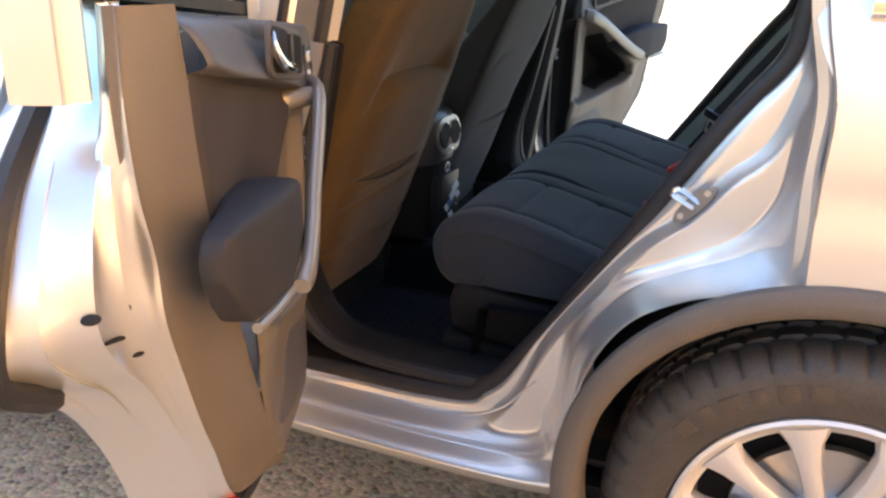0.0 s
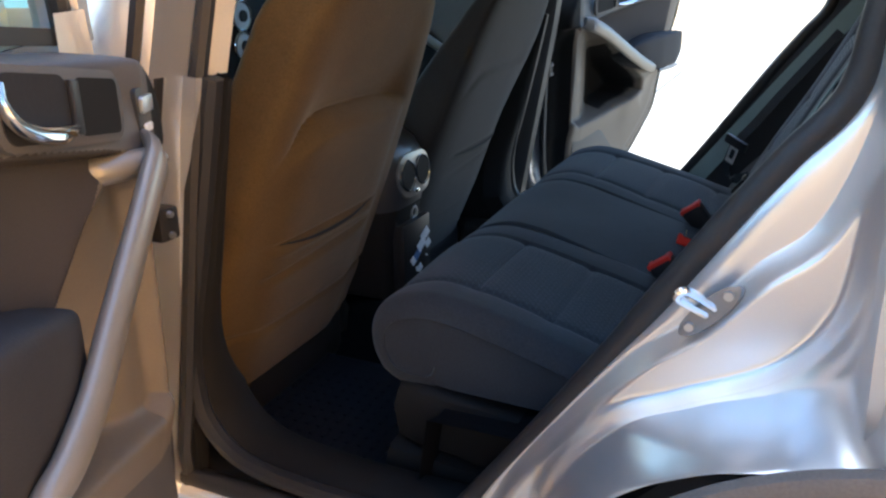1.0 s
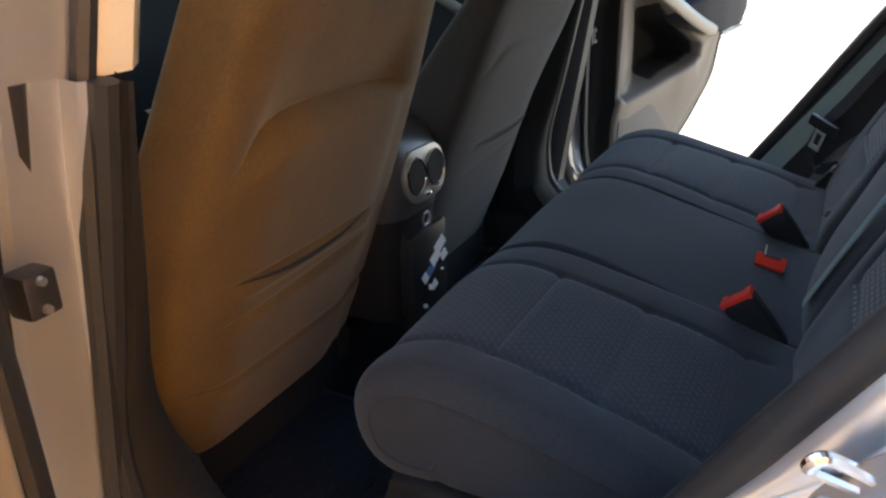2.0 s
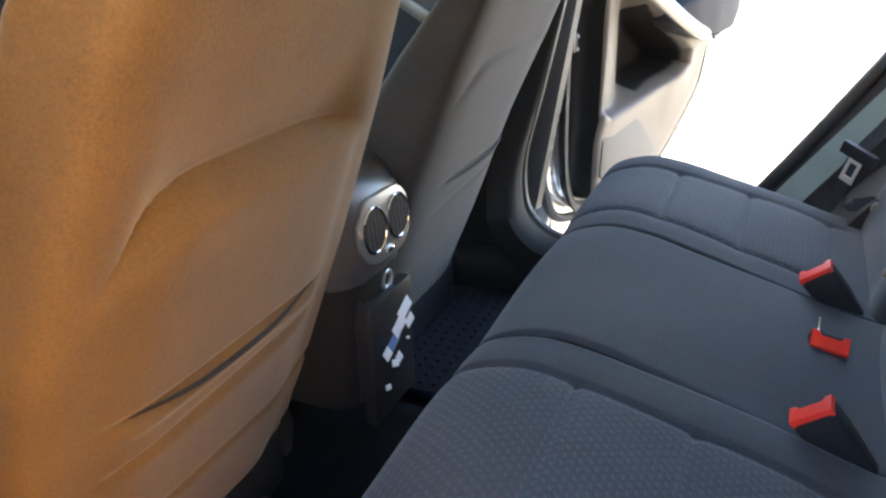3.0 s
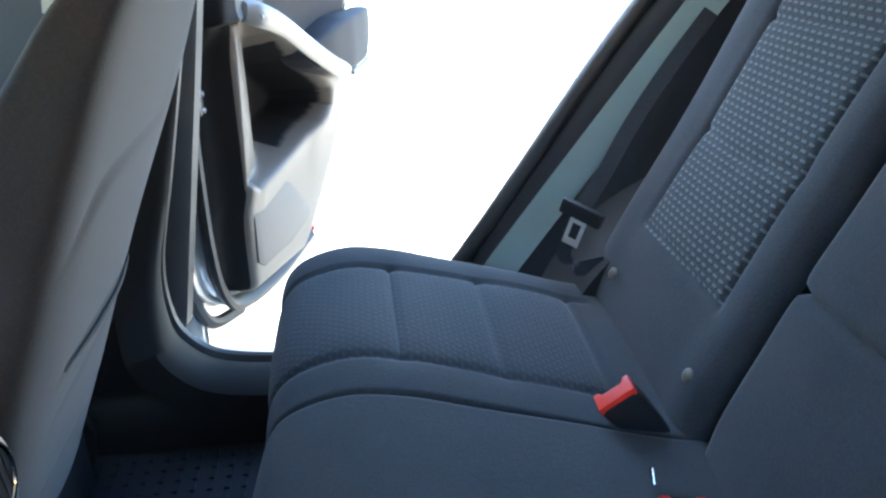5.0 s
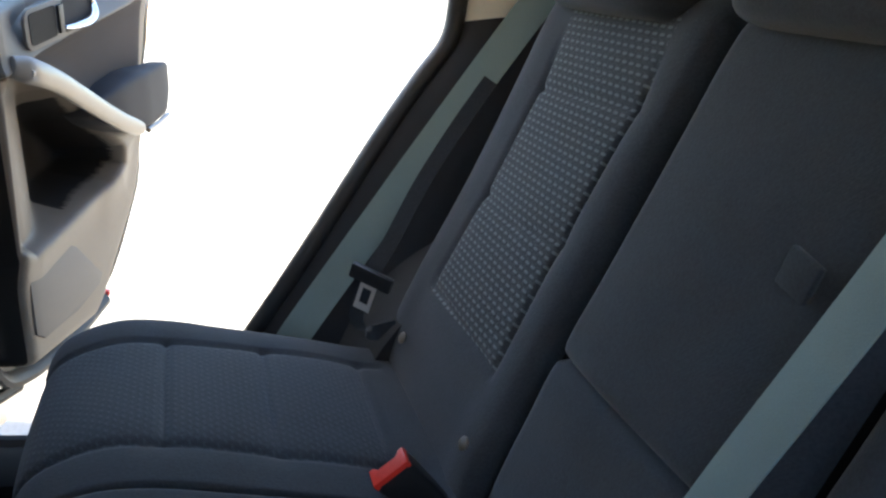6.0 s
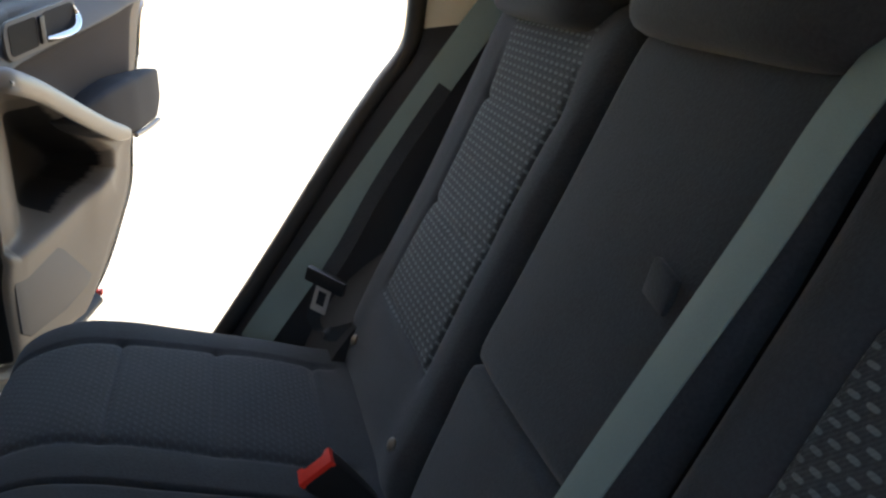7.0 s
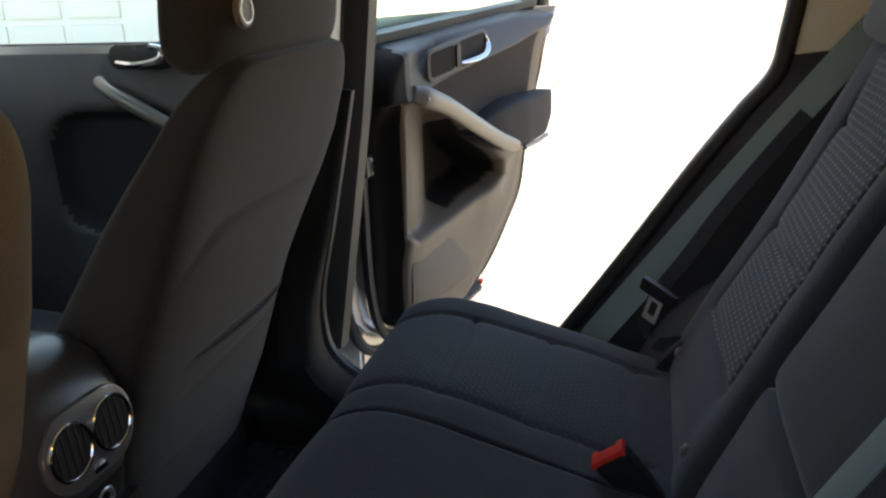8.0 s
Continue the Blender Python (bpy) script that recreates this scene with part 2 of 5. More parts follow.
def sheet(bm, grid, thick, uvs=None, mats=None):
    """A closed shell from a grid of points [i][j], thickened away from its front by thick."""
    g = np.array(grid, float)
    du, dv = np.gradient(g, axis=0), np.gradient(g, axis=1)
    nr = np.cross(du, dv)
    nr /= np.maximum(np.linalg.norm(nr, axis=2, keepdims=True), 1e-9)
    back = g - nr * thick
    na, nb = g.shape[:2]
    fv = [[bm.verts.new(p) for p in row] for row in g]
    bv = [[bm.verts.new(p) for p in row] for row in back]
    lay = bm.loops.layers.uv.verify() if uvs is not None else None
    for i in range(na - 1):
        for j in range(nb - 1):
            f = bm.faces.new((fv[i][j], fv[i + 1][j], fv[i + 1][j + 1], fv[i][j + 1]))
            if mats is not None:
                f.material_index = int(mats[i][j])
            if lay:
                for lp, (a, c) in zip(f.loops, ((i, j), (i + 1, j), (i + 1, j + 1), (i, j + 1))):
                    lp[lay].uv = uvs[a][c]
            bm.faces.new((bv[i][j + 1], bv[i + 1][j + 1], bv[i + 1][j], bv[i][j]))
    for i in range(na - 1):
        bm.faces.new((fv[i + 1][0], fv[i][0], bv[i][0], bv[i + 1][0]))
        bm.faces.new((fv[i][-1], fv[i + 1][-1], bv[i + 1][-1], bv[i][-1]))
    for j in range(nb - 1):
        bm.faces.new((fv[0][j], fv[0][j + 1], bv[0][j + 1], bv[0][j]))
        bm.faces.new((fv[-1][j + 1], fv[-1][j], bv[-1][j], bv[-1][j + 1]))


def plate(bm, outline, to3d, depth, bevel=0.0):
    """An outline in a plane, extruded: to3d(a, b, c) gives the place at height c over the plane."""
    lo = [bm.verts.new(to3d(a, b, 0)) for a, b in outline]
    hi = [bm.verts.new(to3d(a, b, depth)) for a, b in outline]
    n = len(lo)
    bm.faces.new(lo[::-1])
    top = bm.faces.new(hi)
    for i in range(n):
        bm.faces.new((lo[i], lo[(i + 1) % n], hi[(i + 1) % n], hi[i]))
    if bevel:
        bmesh.ops.bevel(bm, geom=list(top.edges), offset=bevel, segments=2, affect="EDGES", profile=0.6)


def rounded(w, h, r, n=5, cx=0.0, cy=0.0):
    """A rounded rectangle's outline."""
    out = []
    for sx, sy, a0 in ((1, 1, 0), (-1, 1, 90), (-1, -1, 180), (1, -1, 270)):
        for k in range(n + 1):
            a = radians(a0 + 90 * k / n)
            out.append((cx + sx * (w / 2 - r) + r * math.cos(a), cy + sy * (h / 2 - r) + r * math.sin(a)))
    return out


def lathe(bm, profile, centre, n=64, a0=0.0, a1=360.0):
    """Profile of (radius, y) turned round the axis along y."""
    cx, cy, cz = centre
    full = abs(a1 - a0 - 360) < 1e-6
    rr = [[(cx + r * math.cos(a), cy + y, cz + r * math.sin(a)) for r, y in profile]
          for a in (radians(a0 + (a1 - a0) * k / n) for k in range(n if full else n + 1))]
    rings(bm, rr, closed=False, wrap=full)


YC = 0.877          # the car's middle plane


def far(y):
    return 2 * YC - y

# ---- ground and surroundings ----
bm = bmesh.new()
gx = np.linspace(-1, 1, 41)
gg = [[(math.copysign(abs(a) ** 3, a) * 400, math.copysign(abs(b) ** 3, b) * 400, 0.112) for b in gx] for a in gx]
rings(bm, gg, closed=False)
ground = tagged(part("ground", bm, AGG), "tan exposed-aggregate concrete ground under the car", "ground", kind="structure")

driveway = thing("driveway", "bright sunlit pale concrete driveway slabs beside the car", "driveway", kind="structure")
slab_mesh = None
for i in range(-3, 4):
    for j in range(3):
        if slab_mesh is None:
            bm = bmesh.new()
            box(bm, (-1.19, -1.49, 0.0), (1.19, 1.49, 0.03), 0.008)
            slab_mesh = finish(bm, "slab", CONCRETE)
        s = new("slab", slab_mesh)
        s.location = (i * 2.4 - 0.3, 3.66 + 3.0 * j, 0.102)
        s.parent = driveway
# unseen wall, added to bounce warm sunlight into the cabin
bm = bmesh.new()
box(bm, (2.7, -3.5, -0.1), (3.0, -0.55, 4.5), 0.02)
tagged(part("bounce_wall", bm, WARM_BOUNCE), "added warm wall that bounces sun onto the seat backs", "wall", kind="structure")

# added block that keeps the direct sun off the car
bm = bmesh.new()
box(bm, (-9.0, -2.0, -0.1), (-4.5, 3.95, 6.7), 0.02)
tagged(part("shade_wall", bm, WHITEWALL), "tall added wall that shades the parked car", "wall", kind="structure")
# unseen low wall, added so that the near paint mirrors brown below the sky
bm = bmesh.new()
box(bm, (-7.0, -5.9, -0.1), (9.0, -5.5, 2.4), 0.02)
tagged(part("reflect_wall_side", bm, TAN), "added brown wall for reflections in the near side's paint", "wall", kind="structure")

# another unseen wall, added to darken what the open door's edge reflects
bm = bmesh.new()
box(bm, (2.72, -0.545, -0.1), (3.0, 2.4, 2.6), 0.02)
tagged(part("reflect_wall_back", bm, TAN), "added brown wall for reflections in the door edge", "wall", kind="structure")

# pale house with a panelled garage door across the driveway
house = thing("house", "pale house front with a white panelled garage door", "house", (-13.2, 13.6, 0.112))
bm = bmesh.new()
box(bm, (-7, 0.1, 0), (-2.0, 0.4, 4.6))
box(bm, (3.2, 0.1, 0), (4.6, 0.4, 4.6))
box(bm, (-2.0, 0.1, 2.7), (3.2, 0.4, 4.6))
part("wall", bm, WHITEWALL, house)
bm = bmesh.new()
sheet(bm, [[(x, -0.6 if k == 0 else (1.6 if k == 1 else 3.4), 4.5 if k == 0 else (5.6 if k == 1 else 4.5)) for k in range(3)] for x in (-7.3, 4.9)], 0.12)
part("roof", bm, CLAD, house)
gd = part("garage_door", (lambda b: (box(b, (-2.0, 0.2, 0), (3.2, 0.26, 2.7)), b)[1])(bmesh.new()), WHITEWALL, house)
panel_me = None
for i in range(4):
    for j in range(4):
        if panel_me is None:
            bm = bmesh.new()
            box(bm, (-0.56, -0.03, -0.27), (0.56, 0.0, 0.27), 0.02)
            panel_me = finish(bm, "panel", WHITEWALL)
        p = new("panel", panel_me)
        p.parent = gd
        p.location = (-1.35 + 1.3 * i, 0.2, 0.36 + 0.66 * j)

# ---- car body ----
car = thing("car_body", "silver compact SUV body with open rear doors", "car")

# curves of the door opening, top to sill, in (x, z); y in the last entry
SEAL = [(-0.135, 1.42), (-0.153, 1.261), (-0.166, 1.183), (-0.212, 1.118), (-0.263, 1.045), (-0.317, 0.961), (-0.38, 0.861), (-0.449, 0.756), (-0.525, 0.647), (-0.608, 0.545), (-0.725, 0.506), (-1.30, 0.506)]
FLANGE = [(-0.13, 1.42), (-0.147, 1.262), (-0.148, 1.171), (-0.18, 1.063), (-0.232, 1.008), (-0.283, 0.945), (-0.351, 0.884), (-0.422, 0.794), (-0.50, 0.678), (-0.578, 0.526), (-0.704, 0.482), (-1.30, 0.486)]
GROOVE = [(-0.128, 1.42), (-0.142, 1.264), (-0.134, 1.156), (-0.135, 1.063), (-0.146, 0.976), (-0.194, 0.906), (-0.286, 0.855), (-0.369, 0.809), (-0.436, 0.716), (-0.464, 0.56), (-0.573, 0.468), (-1.30, 0.474)]
EDGE = [(-0.145, 1.42), (-0.138, 1.269), (-0.112, 1.152), (-0.113, 1.067), (-0.109, 0.897), (-0.184, 0.882), (-0.255, 0.860), (-0.33, 0.810), (-0.385, 0.712), (-0.424, 0.542), (-0.477, 0.441), (-1.30, 0.446)]
EDGE_Y = [-0.06] + [-0.07] * 7 + [-0.065, -0.03, 0.0, 0.0]
c_seal, c_fl, c_gr, c_ed = (spline(c, 14) for c in (SEAL, FLANGE, GROOVE, EDGE))
c_ey = spline([(a, 0) for a in EDGE_Y], 14)[:, 0]


def p3(c, y):
    return np.c_[c[:, 0], np.broadcast_to(y, len(c)), c[:, 1]]


def mixc(a, b, t, y):
    c = a * (1 - t) + b * t
    return p3(c, y)


def gap_to(P, c):
    """Distance of the points P[i][j] = (x, z) from the curve c."""
    best = np.full(P.shape[:2], 1e9)
    for q0, q1 in zip(c[:-1], c[1:]):
        v = q1 - q0
        w = P - q0
        t = np.clip((w @ v) / (v @ v), 0, 1)
        best = np.minimum(best, np.linalg.norm(w - t[..., None] * v, axis=-1))
    return best


def ramp(d, d0, d1):
    t = np.clip((d - d0) / (d1 - d0), 0, 1)
    return t * t * (3 - 2 * t)


def side_rows():
    """Cross-section of the jamb from the rubber seal out to the outer skin: flat lands between two stepped channels."""
    tf = np.r_[np.linspace(0, 0.30, 22), np.linspace(0.33, 0.70, 12), np.linspace(0.72, 0.985, 18)]
    rows = [c_seal * (1 - t) + c_fl * t for t in (0, 0.06, 0.12, 0.2, 0.4, 0.6, 0.8, 0.9, 0.96)]
    rows += [c_fl * (1 - t) + c_gr * t for t in tf]
    te = np.r_[np.linspace(0, 0.4, 18), np.linspace(0.44, 1, 12)]
    rows += [c_gr * (1 - t) + c_ed * t for t in te]
    P = np.array(rows)
    n0, n1 = 9, 9 + len(tf)
    dF, dG = gap_to(P, c_fl), gap_to(P, c_gr)
    dF[:n0] *= -1
    dS = np.linalg.norm(P - c_seal[None], axis=-1)
    dG[:n1] *= -1
    y = 0.104 + 0.026 * (1 - ramp(dS, 0.0, 0.016))
    # a flat slanting riser up to the striker's land, then a soft S-shaped step
    y = y + 0.006 - 0.032 * np.clip((dF - 0.002) / 0.018, 0, 1) - 0.046 * ramp(dG, -0.016, 0.022)
    y = y + 0.006 * np.exp(-((dG - 0.012) / 0.008) ** 2)
    # past the second channel a ledge runs out to the skin
    g = ramp(te, 0.30, 1.0)[:, None]
    y[n1:] = y[n1:] * (1 - g) + c_ey[None] * g
    for _ in range(6):
        y[:, 1:-1] = (y[:, :-2] + 2 * y[:, 1:-1] + y[:, 2:]) / 4
    y[2:-2] = (y[1:-3] + 2 * y[2:-2] + y[3:-1]) / 4
    return [np.c_[P[i, :, 0], y[i], P[i, :, 1]] for i in range(len(P))]


def body_side(sy, label, shift=0.0):
    def X(x, z):
        return x - shift * (0.45 + 0.75 * (1.25 - z)) if x > -0.75 else x - shift * max(0.0, 1 + (x + 0.75) / 0.2) * 0.9
    rows = side_rows()
    bm = bmesh.new()
    g = [[(X(p[0], p[2]), sy(p[1]), p[2]) for p in row] for row in rows]
    rings(bm, g, closed=False)
    # sill's underside
    low = [[(x, sy(y), z) for x, y, z in ((p[0], p[1] + dy, p[2] + dz) for p in rows[-1][-46:])] for dy, dz in ((0, 0), (0.01, -0.022), (0.05, -0.05), (0.3, -0.05))]
    rings(bm, low, closed=False)
    part("door_jamb", bm, PAINT, car, label, 180)
    # pressed bead at the jamb's foot
    bm = bmesh.new()
    tube(bm, [(X(x, z), sy(0.0795), z) for x, z in spline([(-0.645, 0.495), (-0.60, 0.510), (-0.557, 0.536), (-0.526, 0.572), (-0.497, 0.604)], 6)], [0.0008] + [0.0030] * 23 + [0.0008], 6)
    part("bead", bm, PAINT, car)
    # rubber seal round the opening
    bm = bmesh.new()
    tube(bm, [(X(x, z), sy(0.130), z) for x, z in c_seal], 0.017, 10)
    part("door_seal", bm, RUBBER, car, "black rubber door seal")
    # inner trim behind the seal
    bm = bmesh.new()
    k = 130
    offs = ((0.004, 0.135, 0.0), (0.02, 0.150, 0.004), (0.06, 0.168, 0.01), (0.16, 0.19, 0.02), (0.24, 0.215, 0.03), (0.27, 0.26, 0.02), (0.28, 0.36, 0.0))
    up = [[(X(x, z) + o, sy(y), z + dz) for x, z in c_seal[22:k]] for o, y, dz in offs]
    rings(bm, up, closed=False)
    part("quarter_trim", bm, TRIM_DARK, car, "dark plastic quarter trim panel")
    bm = bmesh.new()
    up = [[(X(x, z) + o, sy(y - 0.003), z + dz) for x, z in c_seal[:23]] for o, y, dz in offs]
    rings(bm, up, closed=False)
    part("pillar_trim", bm, BEIGE, car, "pale beige upper pillar trim")
    # sill trim
    bm = bmesh.new()
    xs = np.linspace(-2.3, -0.56, 50)
    prof = [(0.135, 0.498), (0.16, 0.522), (0.20, 0.527), (0.235, 0.515), (0.25, 0.48), (0.25, 0.42)]
    rings(bm, [[(x, sy(y), z + 0.10 * max(0, (x + 0.68) / 0.12) ** 2 * 0.5) for y, z in spline(prof, 4)] for x in xs], closed=False)
    part("sill_trim", bm, TRIM, car, "dark plastic sill trim")
    # outer quarter panel behind the door, with wheel opening, in (x, z)
    cx, cz, r = -0.029, 0.529, 0.386
    bm = bmesh.new()
    rr = []
    aa = [radians(a) for a in np.linspace(93, -25, 40)]
    inner = [(cx + r * math.cos(a), cz + r * math.sin(a)) for a in aa]
    outer = spline([(-0.106, 0.90), (-0.110, 1.03), (-0.108, 1.15), (-0.134, 1.27), (0.10, 1.285), (0.4, 1.30), (0.75, 1.31), (0.93, 1.2), (0.96, 0.8), (0.93, 0.5), (0.85, 0.37)], 4)
    outer = [outer[round(i * (len(outer) - 1) / 39)] for i in range(40)]
    for t in np.linspace(0, 1, 14):
        row = []
        for (ix, iz), (ox, oz) in zip(inner, outer):
            x, z = ix + (ox - ix) * t, iz + (oz - iz) * t
            y = -0.085 + 0.035 * max(0, (z - 1.0) / 0.3) ** 2 + 0.012 * math.exp(-((z - 1.03) / 0.03) ** 2) * 0.4 + 0.10 * max(0, (x - 0.45) / 0.5) ** 2
            row.append((x, sy(y), z))
        rr.append(row)
    rings(bm, rr, closed=False)
    part("quarter_panel", bm, PAINT, car, "silver rear quarter panel")
    # fold of the panel's front edge
    bm = bmesh.new()
    e = spline([(-0.1035, 0.91), (-0.109, 1.03), (-0.109, 1.15), (-0.135, 1.27), (-0.145, 1.42)], 6)
    rings(bm, [[(x + dx, sy(y), z) for x, z in e] for dx, y in ((0.0, -0.083), (-0.003, -0.080), (-0.004, -0.06), (-0.004, -0.04), (-0.02, -0.035))], closed=False)
    part("panel_edge", bm, PAINT, car)
    # wheel arch cladding
    bm = bmesh.new()
    prof = [(0.396, -0.083), (0.393, -0.094), (0.379, -0.101), (0.359, -0.098), (0.350, -0.088), (0.348, -0.04), (0.374, 0.02)]
    cc = [[(cx + q * math.cos(a), sy(y), cz + q * math.sin(a)) for q, y in prof] for a in (radians(v) for v in np.linspace(-30, 205, 70))]
    cc += [[(p[0] + 0.004 * k, p[1], p[2] - 0.035 * k) for p in cc[-1]] for k in (1, 2, 3)]
    rings(bm, cc, closed=False)
    part("wheel_arch", bm, CLAD, car, "grey-brown textured plastic wheel arch")
    bm = bmesh.new()
    cc = [[(cx + q * math.cos(a), sy(y), cz + q * math.sin(a)) for q, y in ((0.374, 0.0), (0.385, 0.02), (0.385, 0.35))] for a in (radians(v) for v in np.linspace(-30, 215, 50))]
    rings(bm, cc, closed=False)
    lin = [[(cx + q * math.cos(a), sy(0.35), cz + q * math.sin(a)) for q in (0.385, 0.1)] for a in (radians(v) for v in np.linspace(-30, 215, 50))]
    rings(bm, lin, closed=False)
    part("wheel_housing", bm, DARK, car, "dark wheel housing liner")
    # belt moulding and rear quarter glass
    bm = bmesh.new()
    box(bm, (-0.09, min(sy(-0.076), sy(-0.03)), 1.250), (0.75, max(sy(-0.076), sy(-0.03)), 1.274), 0.004)
    part("window_moulding", bm, CHROME, car, "bright chrome window moulding")
    bm = bmesh.new()
    sheet(bm, [[(-0.10 + 0.02 * t, sy(-0.045 + 0.2 * t), 1.30 + 0.28 * t), (0.66 - 0.25 * t, sy(-0.04 + 0.2 * t), 1.31 + 0.27 * t)] for t in (0, 0.5, 1)], 0.004)
    part("quarter_glass", bm, GLASS, car, "dark tinted quarter window")
    # C pillar above the belt
    bm = bmesh.new()
    rings(bm, [[(x + 0.03 * k, sy(-0.04 + 0.028 * (z - 1.27) * 10 * 0.75 + y), z) for x, z in ((-0.12, 1.27), (-0.125, 1.40), (-0.20, 1.52), (-0.36, 1.60))] for k, y in ((0, 0.14), (0, 0.03), (0.5, 0.0), (1.6, 0.0), (2.2, 0.02), (2.2, 0.14))], closed=False)
    part("pillar_c", bm, PAINT, car)


def keep(y):
    return y


body_side(keep, "silver painted door jamb with recessed channels")
body_side(far, "silver painted door jamb on the sunny side", 0.03)


def pillar_b(sy, label, dx, dy):
    """Centre pillar: painted outside, dark trim inside, pale above the belt."""
    base_x, base_y = -1.117 + dx, 0.02 + dy
    bm = bmesh.new()
    zs = [0.44, 0.50, 0.56, 0.66, 0.8, 1.0, 1.16, 1.3, 1.45, 1.58]
    front = [(base_x - 0.30 * max(0, 0.6 - z) + 0.17 * (z - 0.9), base_y + 0.16 * max(0, z - 1.1) ** 1.2) for z in zs]
    rr = []
    for z, (x, y) in zip(zs, front):
        w = 0.105 + 0.5 * max(0, 0.58 - z)
        rr.append([(x, sy(y), z), (x + w * 0.25, sy(y - 0.012), z), (x + w * 0.7, sy(y - 0.008), z), (x + w, sy(y + 0.02), z), (x + w + 0.004, sy(y + 0.09), z), (x + w - 0.05, sy(y + 0.10), z), (x, sy(y + 0.10), z)])
    rings(bm, rr)
    part("pillar_b", bm, PAINT, car, label)
    bm = bmesh.new()
    tube(bm, [(x + 0.085 + 0.4 * max(0, 0.58 - z), sy(y + 0.012), z) for z, (x, y) in zip(zs, front)], 0.012, 8)
    part("door_seal", bm, RUBBER, car, "black rubber door seal")
    bm = bmesh.new()
    tube(bm, [(x + 0.118 + 0.5 * max(0, 0.58 - z), sy(y + 0.098), z) for z, (x, y) in zip(zs, front)], 0.013, 8)
    part("door_seal", bm, RUBBER, car, "black rubber door seal")
    for name, z0, z1, mat, lab in (("pillar_trim", 0.45, 1.157, TRIM, "dark plastic centre pillar trim"), ("pillar_trim", 1.16, 1.60, BEIGE, "pale beige upper pillar trim")):
        bm = bmesh.new()
        zz = np.linspace(z0, z1, 12)
        rr = []
        for z in zz:
            x = base_x - 0.30 * max(0, 0.6 - z) + 0.17 * (z - 0.9) + 0.006
            y = base_y + 0.098 + 0.16 * max(0, z - 1.1) ** 1.2
            f = 0.5 * max(0, 0.62 - z)
            q = 0.035 if mat is BEIGE else 0.0
            rr.append([(x - 0.03, sy(y), z), (x + 0.115 + f, sy(y), z), (x + 0.118 + f, sy(y + 0.02 + q), z), (x + 0.09 + f, sy(y + 0.055 + q), z), (x + 0.02, sy(y + 0.075 + q), z), (x - 0.03, sy(y + 0.06 + q), z)])
        rings(bm, rr)
        part(name, bm, mat, car, lab)
    if sy is far:                                 # broad dark strip towards the open door: seal, and shade on the metal
        bm = bmesh.new()
        rr = []
        for z in np.linspace(0.60, 1.58, 14):
            x = base_x + 0.17 * (z - 0.9) + 0.006
            y = base_y + 0.098 + 0.16 * max(0, z - 1.1) ** 1.2
            rr.append([(x + 0.110, sy(y + 0.012), z), (x + 0.128, sy(y + 0.006), z), (x + 0.158, sy(y - 0.020), z), (x + 0.162, sy(y - 0.055), z), (x + 0.142, sy(y - 0.062), z), (x + 0.110, sy(y - 0.02), z)])
        rings(bm, rr)
        part("seal_and_shade_strip", bm, RUBBER, car, "broad black strip for the seal and the shaded metal")
    # door hinge with bolts
    for z in (0.985,):
        bm = bmesh.new()
        box(bm, (-0.97 + dx, min(sy(0.015), sy(0.05)), z - 0.022), (-0.938 + dx, max(sy(0.015), sy(0.05)), z + 0.022), 0.005)
        h = part("door_hinge", bm, BLACK, car, "small dark door hinge")
        for dz in (-0.014, 0.014):
            bm = bmesh.new()
            bmesh.ops.create_cone(bm, cap_ends=True, segments=10, radius1=0.005, radius2=0.004, depth=0.006, matrix=Matrix.Translation((-0.936 + dx, sy(0.032), z + dz)) @ Matrix.Rotation(radians(90), 4, "Y"))
            part("bolt", bm, SATIN, h)


def sill_corner(sy, label, run):
    """The rounded corner where the centre pillar runs into the sill: dark trim inside, painted flange outside."""
    k = spline([(-0.925, 1.157), (-0.953, 1.03), (-0.985, 0.89), (-1.018, 0.75), (-1.019, 0.66), (-1.0, 0.605), (-0.945, 0.562), (-0.84, 0.546), (-0.70, 0.543), (-0.60, 0.547)], 9)
    t = np.gradient(k, axis=0)
    t /= np.linalg.norm(t, axis=1)[:, None]
    nr = np.c_[t[:, 1], -t[:, 0]]          # into the pillar and the sill
    nr *= np.sign((nr @ np.array((-1.0, -1.0))))[:, None]

    wide = np.interp(np.arange(len(k)), (0, 22, 40, len(k)), (0.12, 0.40, 1.0, 1.0))

    def rows(spec):
        return [[(q[0], sy(0.155 + (y - 0.155) * w if y > 0.155 else y), q[1]) for q, w in zip(k + nr * o, wide)] for o, y in spec]
    bm = bmesh.new()
    rings(bm, rows(((0.06, 0.262), (0.012, 0.252), (0.0, 0.236), (-0.006, 0.205), (-0.003, 0.172), (0.006, 0.155), (0.012, 0.148))), closed=False)
    part("sill_corner_trim", bm, TRIM, car, "curved dark plastic sill corner trim")
    bm = bmesh.new()
    cut = slice(0, run)
    rings(bm, [r[cut] for r in rows(((0.012, 0.146), (0.020, 0.118), (0.036, 0.112), (0.040, 0.085), (0.062, 0.078), (0.068, 0.045), (0.09, 0.038)))], closed=False)
    part("flange", bm, PAINT, car, label)
    bm = bmesh.new()
    tube(bm, [(q[0], sy(0.140), q[1]) for q in k + nr * 0.010], 0.015, 8)
    part("door_seal", bm, RUBBER, car, "black rubber door seal")
    bm = bmesh.new()
    tube(bm, [(q[0], sy(0.074), q[1]) for q in (k + nr * 0.05)[cut]], 0.013, 8)
    part("door_seal", bm, RUBBER, car, "black rubber door seal")


sill_corner(keep, "silver flange round the door opening", 25)
